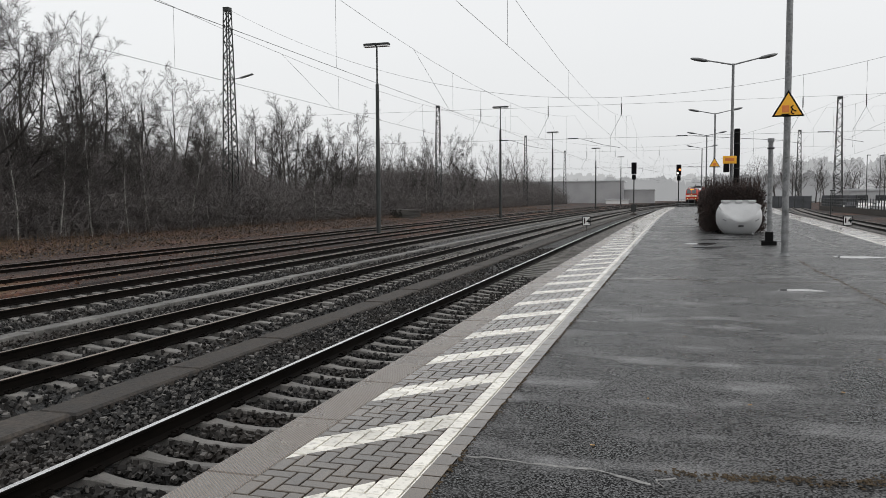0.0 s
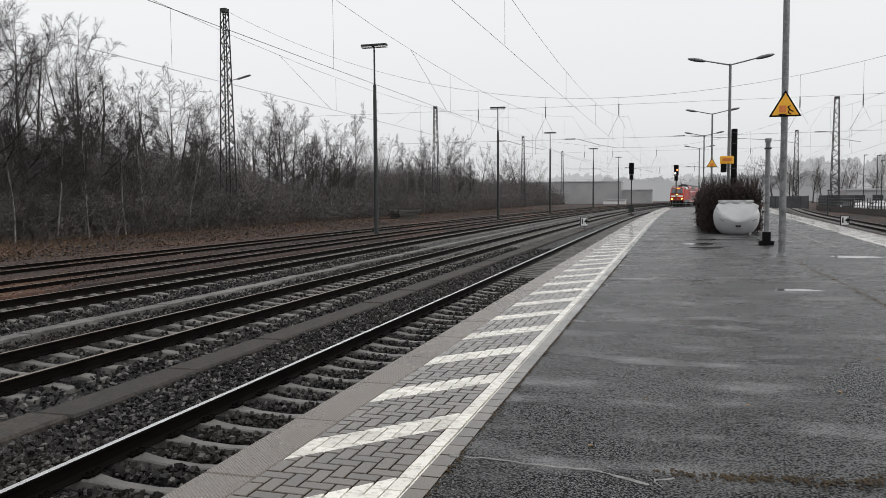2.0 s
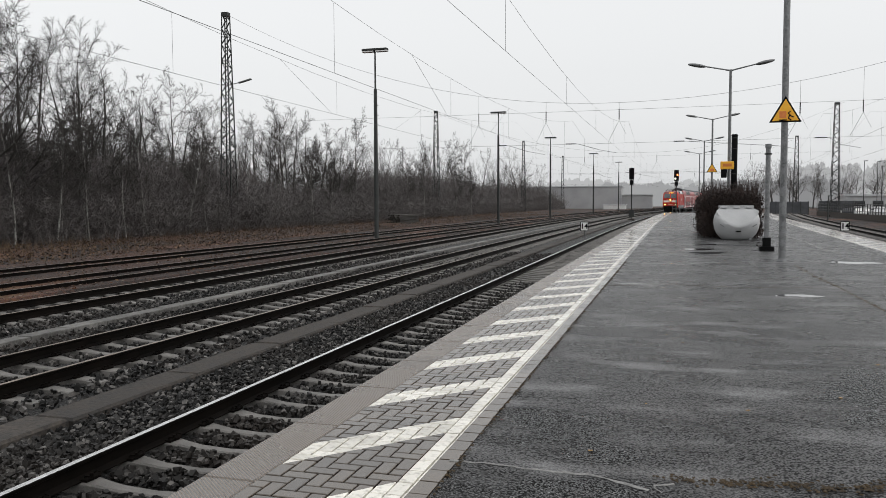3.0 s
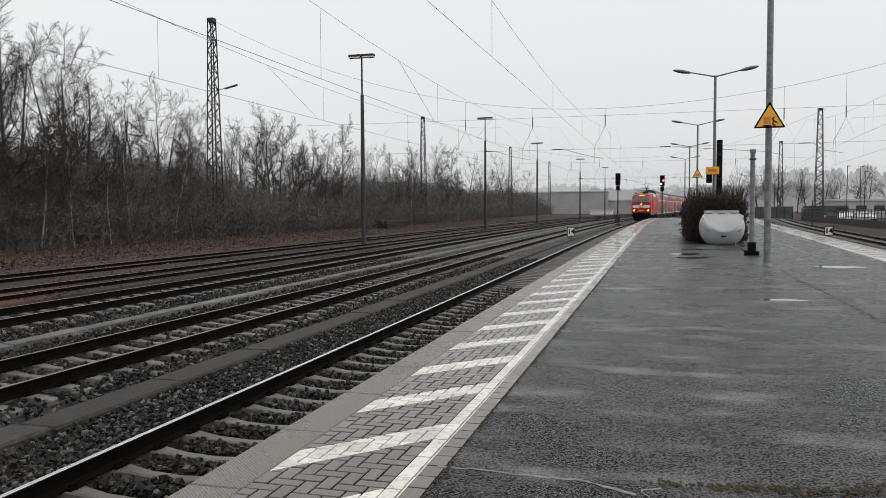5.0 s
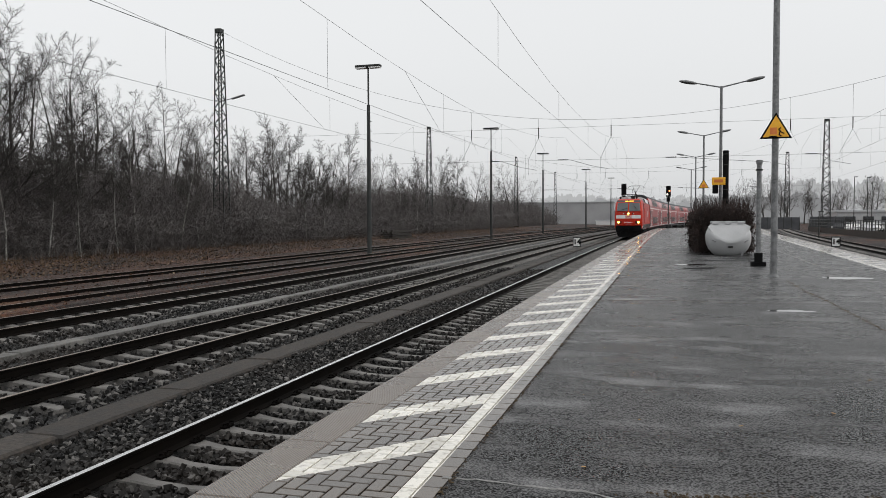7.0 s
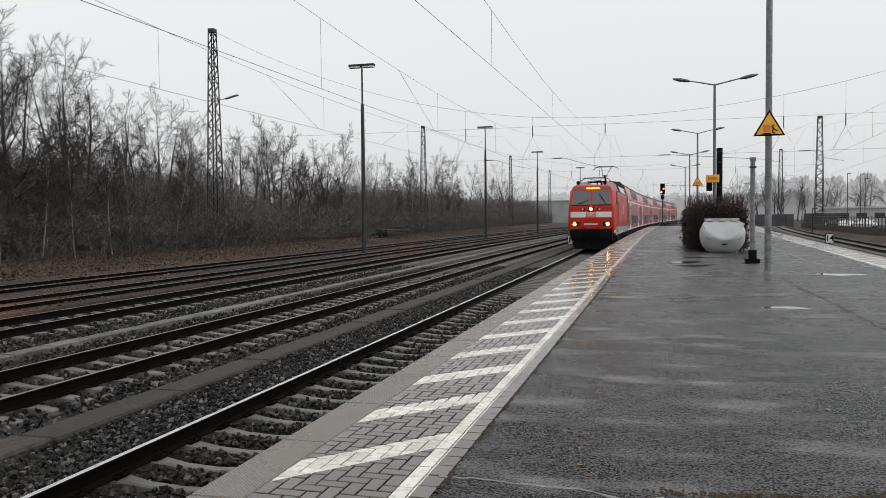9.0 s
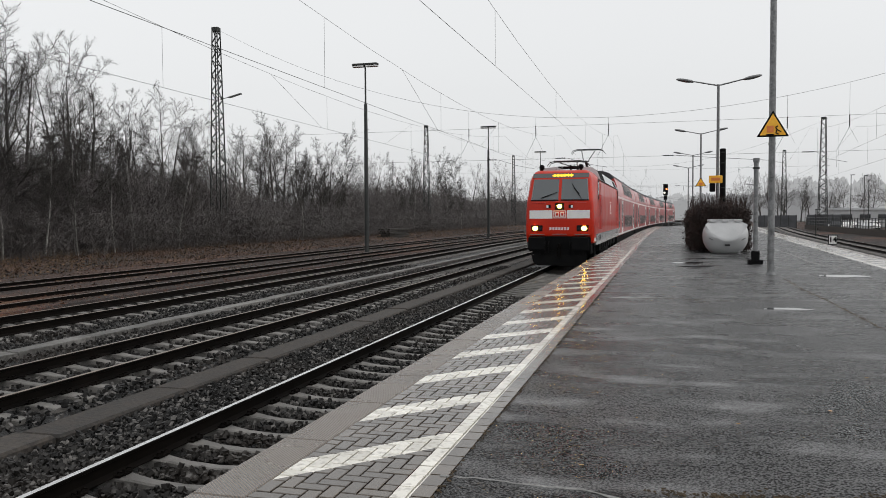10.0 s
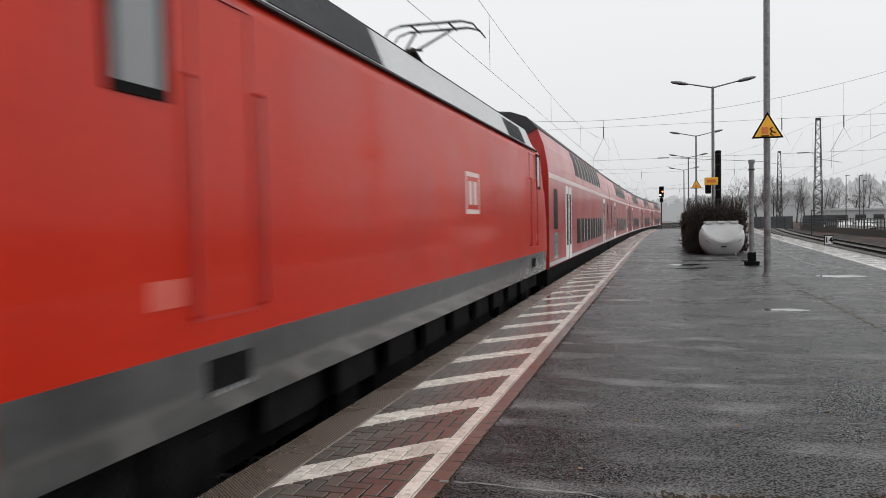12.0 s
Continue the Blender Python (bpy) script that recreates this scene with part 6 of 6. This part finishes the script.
# ---- puddles and small things on the asphalt ----
def blotch(name, label, x, y, rx, ry, material, z, seed, cat):
    r = random.Random(seed)
    bm = bmesh.new()
    n = 26
    ph = [r.uniform(0, 6.28) for _ in range(4)]
    rad = lambda a: 1 + 0.22 * math.sin(2 * a + ph[0]) + 0.15 * math.sin(3 * a + ph[1]) + 0.1 * math.sin(5 * a + ph[2])
    ring = [bm.verts.new((x + rx * rad(a) * math.cos(a), y + ry * rad(a) * math.sin(a), z)) for a in [math.tau * i / n for i in range(n)]]
    low = [bm.verts.new((v.co.x, v.co.y, z - 0.02)) for v in ring]
    bm.faces.new(ring)
    for i in range(n):
        bm.faces.new((ring[i], low[i], low[(i + 1) % n], ring[(i + 1) % n]))
    return tagged(part(name, bm, material), label, cat, kind="structure")


M["water"] = glass("standing_water", (0.012, 0.012, 0.013), 0.02)
blotch("puddle", "dark puddle on the wet asphalt", 1.0, 25.6, 0.42, 0.55, M["dark"], 0.003, 1, "puddle")
blotch("puddle", "shallow bright puddle on the asphalt", 0.85, 27.6, 0.6, 0.4, M["water"], 0.002, 2, "puddle")
blotch("puddle", "small shallow puddle on the asphalt", 2.02, 14.3, 0.3, 0.2, M["water"], 0.002, 3, "puddle")
blotch("puddle", "shallow bright puddle on the asphalt", 4.42, 22.3, 0.5, 0.45, M["water"], 0.002, 4, "puddle")
blotch("puddle", "shallow bright puddle on the asphalt", 2.0, 30.5, 1.3, 0.4, M["water"], 0.002, 5, "puddle")
r = random.Random(17)
LEAF = boxes((-0.014, 0.014, -0.008, 0.008, 0.0, 0.003))
M["leaf"] = surface("yellow_dead_leaf", (0.25, 0.13, 0.03), (0.42, 0.24, 0.06), (0.5, 0.6), 60, 20)
first = part("fallen_leaf", LEAF, M["leaf"])
tagged(first, "small yellow-brown fallen leaf on the asphalt", "leaf", "fallen leaves")
first.matrix_world = pose(1.02, 3.86, 0.001, 0, 0, 20)
for x, y in ((1.45, 5.2), (1.2, 3.7), (0.55, 6.3), (-0.2, 6.3), (1.3, 6.9), (2.1, 4.3), (0.1, 9.2), (1.9, 8.4), (-0.5, 5.0)):
    copy_thing(first, pose(x, y, 0.003, r.uniform(-6, 6), r.uniform(-6, 6), r.uniform(0, 360)))


def ribbon(name, label, points, width, material, z, seed, cat):
    """A thin uneven seam that wanders over the asphalt."""
    r = random.Random(seed)
    fine = []
    for (x0, y0), (x1, y1) in zip(points, points[1:]):
        n = max(3, int(math.hypot(x1 - x0, y1 - y0) / 0.06))
        fine += [(x0 + (x1 - x0) * i / n + r.uniform(-0.012, 0.012), y0 + (y1 - y0) * i / n + r.uniform(-0.012, 0.012)) for i in range(n)]
    bm = bmesh.new()
    prev = None
    for i, (x, y) in enumerate(fine):
        x2, y2 = fine[min(i + 1, len(fine) - 1)]
        x1, y1 = fine[max(i - 1, 0)]
        d = Vector((y2 - y1, -(x2 - x1), 0)).normalized() * width * r.uniform(0.08, 0.6)
        ring = [bm.verts.new((x + d.x * k, y + d.y * k, zz)) for k, zz in ((1, z - 0.01), (0.8, z), (-0.8, z), (-1, z - 0.01))]
        if prev:
            for k in range(3):
                bm.faces.new((prev[k], prev[k + 1], ring[k + 1], ring[k]))
        prev = ring
    return tagged(part(name, bm, material), label, cat, kind="structure")


M["seam"] = surface("pale_mortar_seam", (0.1, 0.099, 0.096), (0.3, 0.296, 0.287), (0.5, 0.7), 70, 14, relief=0.5)
M["moss"] = surface("brown_moss", (0.022, 0.015, 0.007), (0.08, 0.05, 0.02), (0.7, 0.9), 60, 8, relief=0.8, dist=0.008)
ribbon("asphalt_seam", "pale mended crack in the asphalt", [(-1.31, 4.58), (-1.03, 4.59), (-0.78, 4.55), (-0.48, 4.56), (-0.25, 4.45), (-0.04, 4.37)], 0.034, M["seam"], 0.0025, 3, "crack")
ribbon("asphalt_seam", "pale mended crack in the asphalt", [(-0.04, 4.37), (-0.10, 4.47), (0.07, 4.57)], 0.022, M["seam"], 0.0025, 4, "crack")


def moss(name, label, points, width, n, seed):
    """Small flat tufts of moss and dirt strewn along a crack."""
    r = np.random.default_rng(seed)
    pts = np.array(points, float)
    t = r.random(n) * (len(pts) - 1)
    i = np.minimum(t.astype(int), len(pts) - 2)
    c = pts[i] + (pts[i + 1] - pts[i]) * (t - i)[:, None] + r.normal(0, width, (n, 2)) * (0.4 + 0.6 * np.sin(t * 5.0 + seed) ** 2)[:, None]
    ang, size = r.uniform(0, 6.28, n), r.uniform(0.004, 0.016, n) * (1 + width * 6)
    u = np.stack([np.cos(ang) * size, np.sin(ang) * size, np.zeros(n)], 1)
    w = np.stack([-np.sin(ang) * size * 0.6, np.cos(ang) * size * 0.6, np.zeros(n)], 1)
    c = np.concatenate([c, r.uniform(0.001, 0.005, (n, 1))], 1)
    top = np.array([0, 0, 0.006])
    v = np.stack([c - u, c - w, c + u, c + w, c + top - u * 0.5, c + top - w * 0.5, c + top + u * 0.5, c + top + w * 0.5], 1).reshape(-1, 3)
    f = np.array([(4, 5, 6, 7), (0, 1, 5, 4), (1, 2, 6, 5), (2, 3, 7, 6), (3, 0, 4, 7)])
    return tagged(bulk(name, v, (np.arange(n)[:, None, None] * 8 + f[None]).reshape(-1, 4), M["moss"]), label, "moss", kind="stuff")


moss("moss_seam", "brown moss growing along a crack in the asphalt", [(0.0, 4.6), (0.33, 4.62), (0.63, 4.68), (0.91, 4.7), (1.25, 4.85)], 0.05, 330, 5)
moss("moss_patch", "brown moss and grit in a crack of the asphalt", [(2.87, 21.1), (2.84, 18.0), (2.9, 16.5), (2.91, 15.0), (2.92, 11.9)], 0.05, 170, 6)
moss("edge_grit", "dark grit and moss along the paving's edge", [(-1.25, 3.2), (-1.25, 12.0), (-1.24, 22.0)], 0.012, 700, 7)
ribbon("dark_crack", "dark mossy crack running over the asphalt", [(2.87, 21.14), (2.84, 18.02), (2.9, 16.47), (2.91, 15.0), (2.92, 11.86)], 0.035, M["moss"], 0.0025, 6, "crack")
ribbon("asphalt_seam", "pale seam along the old platform edge", [(4.95, 43.5), (4.89, 33.8), (4.72, 29.0), (4.8, 26.5), (5.24, 26.3)], 0.1, M["seam"], 0.0025, 8, "crack")
ribbon("asphalt_seam", "pale seam along the old platform edge", [(4.05, 20.6), (4.17, 19.7), (4.32, 18.9), (4.25, 17.3)], 0.07, M["seam"], 0.0025, 9, "crack")
ribbon("dark_crack", "fine dark crack across the asphalt", [(-1.33, 15.19), (0.03, 15.62), (1.33, 15.42), (2.76, 15.76)], 0.03, M["moss"], 0.0025, 7, "crack")


# ---- edging pieces along the tracks ----
def heading(y):
    return -math.degrees(math.atan(0.0004 * max(0.0, y - 45) + 0.00024 * max(0.0, y - 85)))


def shared(name, bm, material):
    me = bpy.data.meshes.new(name)
    bmesh.ops.recalc_face_normals(bm, faces=bm.faces[:])
    bm.to_mesh(me)
    bm.free()
    me.materials.append(material)
    return me


def piece(name, me, parent, x, y, z, turn=0.0):
    ob = new(name, me)
    ob.parent = parent
    ob.matrix_world = pose(x, y, z, 0, 0, turn)
    return ob


def chamfered(w, d, h, c):
    """A block w by d, its top at 0, with chamfered top edges."""
    bm = bmesh.new()
    rings = [[bm.verts.new((sx * (w / 2 - i), sy * (d / 2 - i), z)) for sx, sy in ((-1, -1), (1, -1), (1, 1), (-1, 1))] for i, z in ((0, -h), (0, -c), (c, 0))]
    for a, b in zip(rings, rings[1:]):
        for i in range(4):
            bm.faces.new((a[i], a[(i + 1) % 4], b[(i + 1) % 4], b[i]))
    bm.faces.new(rings[-1])
    return bm


rng = random.Random(77)
kerbs = thing("old_kerb", "low dirty concrete kerb between the first two tracks", "kerb", kind="structure")
KERB = shared("kerb_stone", chamfered(0.56, 2.46, 0.3, 0.03), M["kerb"])
y = -4.0
while y < 118:
    piece("kerb_stone", KERB, kerbs, -6.84 + shift(y) + rng.uniform(-0.015, 0.015), y, RAIL - 0.165 + rng.uniform(-0.02, 0.012), heading(y) + rng.uniform(-0.3, 0.3))
    y += 2.5
trough = thing("cable_trough", "pale concrete cable trough with lid slabs between tracks", "cable trough", kind="structure")
LID = shared("trough_lid", chamfered(0.36, 0.985, 0.2, 0.012), M["trough"])
y = 2.0
while y < 150:
    piece("trough_lid", LID, trough, -11.4 + shift(y), y, RAIL - 0.13 + rng.uniform(-0.008, 0.008), heading(y) + rng.uniform(-0.4, 0.4))
    y += 1.0

# ---- platform edge slabs ----
SLAB = shared("edge_slab", chamfered(0.338, 1.16, 0.16, 0.008), M["ribbed"])
y = 3.93 - 0.584 - 1.168 * 6
while y < P_END:
    piece("edge_slab", SLAB, PLATFORM, -2.4625 + shift(y), y, rng.uniform(-0.002, 0.002), heading(y))
    y += 1.168
y = 8.0
while y < P_END:
    piece("edge_slab", SLAB, PLATFORM, right_edge(y) - 0.17, y, 0, heading(y) - math.degrees(0.042))
    y += 1.168

# ---- paving blocks in herringbone ----
sand = thing("paving_bed", "dark sand in the joints of the paving", "paving joints", kind="structure")
part("joint_sand", sweep(bmesh.new(), [(-2.29, -0.07), (-2.29, -0.034), (-1.262, -0.034), (-1.262, -0.07)], PY, shift), M["dark"], sand)
U = 0.0988
COLS = 8
GAP = 0.0115
BLOCKS = {k: shared("paving_block", chamfered(w * U - GAP, d * U - GAP, 0.06, 0.004), M["paving"]) for k, (w, d) in {"h": (2, 1), "v": (1, 2), "o": (1, 1)}.items()}
BLOCKS["line"] = shared("paving_block", chamfered(0.1 - GAP, 0.1976 - GAP, 0.06, 0.002), M["paving"])
BLOCKS["edge"] = shared("paving_block", chamfered(0.138 - GAP, 0.1976 - GAP, 0.06, 0.002), M["paving"])


def layout():
    """Kind and centre of every block from y -3 to the platform's end."""
    j0, j1 = int(-3 / U), int(P_END / U)
    for j in range(j0, j1):
        for i in range(COLS):
            k = (i - j) % 4
            cx, cy = -2.291 + (i + 0.5) * U, (j + 0.5) * U
            if k == 0:
                yield ("h", cx + U / 2, cy) if i + 1 < COLS else ("o", cx, cy)
            elif k == 1 and i == 0:
                yield ("o", cx, cy)
            elif k == 3:
                yield ("v", cx, cy + U / 2)
        if j % 2 == 0:
            yield ("line", -1.453, (j + 1) * U)
            yield ("edge", -1.333, (j + 1) * U + U * 0.5)


far = {"v": [], "f": []}
count = 0
for kind, x, y in layout():
    z = rng.uniform(-0.0015, 0.0015)
    if 2.9 < y < 8.6:
        piece("paving_block", BLOCKS[kind], PLATFORM, x, y, z, rng.uniform(-0.5, 0.5))
        count += 1
    else:
        me = BLOCKS[kind]
        o = len(far["v"])
        sx = shift(y)
        far["v"] += [(v.co.x + x + sx, v.co.y + y, v.co.z + z) for v in me.vertices]
        far["f"] += [tuple(i + o for i in p.vertices) for p in me.polygons]
tagged(bulk("far_paving", far["v"], far["f"], M["paving"], PLATFORM), kind="stuff")
vs, fs = [], []
y = 8.0
while y < P_END - 0.3:
    for k in range(5):
        x = right_edge(y) - 0.345 - 0.1 - k * 0.2
        o = len(vs)
        vs += [(x - 0.097, y - 0.097, 0), (x + 0.097, y - 0.097, 0), (x + 0.097, y + 0.097, 0), (x - 0.097, y + 0.097, 0),
               (x - 0.097, y - 0.097, -0.05), (x + 0.097, y - 0.097, -0.05), (x + 0.097, y + 0.097, -0.05), (x - 0.097, y + 0.097, -0.05)]
        fs += [(o, o + 1, o + 2, o + 3), (o, o + 4, o + 5, o + 1), (o + 1, o + 5, o + 6, o + 2), (o + 2, o + 6, o + 7, o + 3), (o + 3, o + 7, o + 4, o)]
    y += 0.2
tagged(bulk("far_edge_paving", vs, fs, M["paving2"], PLATFORM), kind="stuff")


# ---- loose ballast stones ----
def stones(n, x0, x1, y0, y1, power, size, seed):
    r = np.random.default_rng(seed)
    x = r.uniform(x0, x1, n)
    y = y0 + (y1 - y0) * r.random(n) ** power
    sh = np.array([shift(q) for q in y])
    keep = np.ones(n, bool)
    lift = np.zeros(n)
    for centre, first in ((-4.295, 5.61 - 12.0 + 0.08), (-8.912, 9.6 - 15.0 + 0.08), (-14.08, 5.2)):
        dx = np.abs(x - centre)
        on = np.abs((y - first + 0.3) % 0.6 - 0.3)
        keep &= ~((dx < 1.1) & (on < 0.122))
        keep &= ~(np.abs(dx - 0.7535) < 0.11)
        lift += np.where(dx > 1.0, np.where(dx < 1.6, 0.022, 0.0), -0.004)
    keep &= ~((x > -7.12) & (x < -6.56)) & ~((x > -11.6) & (x < -11.2))
    lift += np.where((x > -6.6) & (x < -5.6), -0.025, 0) + np.where((x > -7.7) & (x < -7.0), 0.02, 0) + np.where((x > -11.1) & (x < -10.2), 0.04, 0)
    x, y, lift, sh = x[keep], y[keep], lift[keep], sh[keep]
    n = len(x)
    corner = np.array([(a, b, c) for a in (-1, 1) for b in (-1, 1) for c in (-1, 1)], float)
    s = size * r.uniform(0.55, 1.25, (n, 1, 1)) * r.uniform(0.6, 1.25, (n, 1, 3))
    v = corner[None] * s * 0.5 * r.uniform(0.55, 1.2, (n, 8, 3))
    ang = r.uniform(0, 6.28, (n, 2))
    for k, (p, q) in enumerate(((0, 1), (1, 2))):
        c, w = np.cos(ang[:, k])[:, None], np.sin(ang[:, k])[:, None]
        a, b = v[:, :, p].copy(), v[:, :, q].copy()
        v[:, :, p], v[:, :, q] = a * c - b * w, a * w + b * c
    v += np.stack([x + sh, y, BED + 0.05 + lift + r.uniform(-0.055, 0.03, n)], 1)[:, None]
    f = np.array([(0, 1, 3, 2), (4, 6, 7, 5), (0, 4, 5, 1), (2, 3, 7, 6), (0, 2, 6, 4), (1, 5, 7, 3)])
    return v.reshape(-1, 3), (np.arange(n)[:, None, None] * 8 + f[None]).reshape(-1, 4)


def stone_mat():
    m, n, l, p = nodes("crushed_stone")
    g = n.new("ShaderNodeNewGeometry")
    t = tex(n, l, g.outputs["Position"], 60, 4)
    big = tex(n, l, g.outputs["Position"], 0.45, 5)
    col = ramp(n, l, g.outputs["Random Per Island"], [(0.0, (0.002, 0.002, 0.002)), (0.45, (0.01, 0.0095, 0.009)), (0.78, (0.045, 0.043, 0.041)), (1.0, (0.2, 0.19, 0.18))])
    col = blend(n, l, col, (0.035, 0.028, 0.023), ramp(n, l, big.outputs["Fac"], [(0.42, (0, 0, 0)), (0.66, (0.6,) * 3)]))
    col = blend(n, l, col, (0.02, 0.02, 0.02), maths(n, l, "MULTIPLY", t.outputs["Fac"], 0.4))
    l.new(col, p.inputs["Base Color"])
    p.inputs["Roughness"].default_value = 0.5
    p.inputs["Specular IOR Level"].default_value = 0.16
    return m


M["crushed"] = stone_mat()
a = stones(44000, -7.0, -2.75, 3.6, 24, 1.6, 0.048, 1)
b = stones(30000, -15.6, -5.6, 5.0, 38, 1.35, 0.056, 2)
v = np.concatenate([a[0], b[0]])
f = np.concatenate([a[1], b[1] + len(a[0])])
tagged(bulk("ballast_stones", v, f, M["crushed"]), "loose dark grey crushed stones of the ballast", "ballast", kind="stuff")


# dead leaves and debris between the sidings, on the kerb and along the wood
r = np.random.default_rng(51)
n = 26000
c = np.stack([r.uniform(-40, -15.9, n), 9 + 75 * r.random(n) ** 1.6, np.full(n, BED)], 1)
c[:, 0] += np.array([shift(q) for q in c[:, 1]])
c[:, 2] += np.where((c[:, 0] > -25.5) & (c[:, 0] < -16.2), 0.165, np.where(c[:, 0] > -25.9, 0.0, -0.125)) + r.uniform(0, 0.03, n)
c = c[(np.abs(np.abs(c[:, 0] + 17.7) - 0.7535) > 0.12) & (np.abs(np.abs(c[:, 0] + 21.9) - 0.7535) > 0.12)]
n = len(c)
a, b = r.normal(0, 0.03, (n, 3)), r.normal(0, 0.03, (n, 3))
a[:, 2] *= 0.4
b[:, 2] *= 0.4
M["debris"] = stone_mat()
ramp_node = [q for q in M["debris"].node_tree.nodes if q.type == "VALTORGB"][0]
for e, col in zip(ramp_node.color_ramp.elements, ((0.014, 0.007, 0.005), (0.06, 0.022, 0.01), (0.14, 0.055, 0.02), (0.26, 0.2, 0.13))):
    e.color = (*col, 1)
tagged(bulk("leaf_debris", np.stack([c - a, c - b, c + a, c + b], 1).reshape(-1, 3), np.arange(4 * n).reshape(-1, 4), M["debris"]), "scattered dead leaves and dry stalks on the sidings", "leaves", kind="stuff")


def motions():
    """The train runs in along the platform, slowing a little."""
    walk(LOCO, [(t, vehicle_pose(y, 18.9)) for t, y in FRONT])
    for k, c in enumerate(COACHES):
        walk(c, [(t, vehicle_pose(y + 18.9 + 26.8 * k, 26.8)) for t, y in FRONT])


motions()
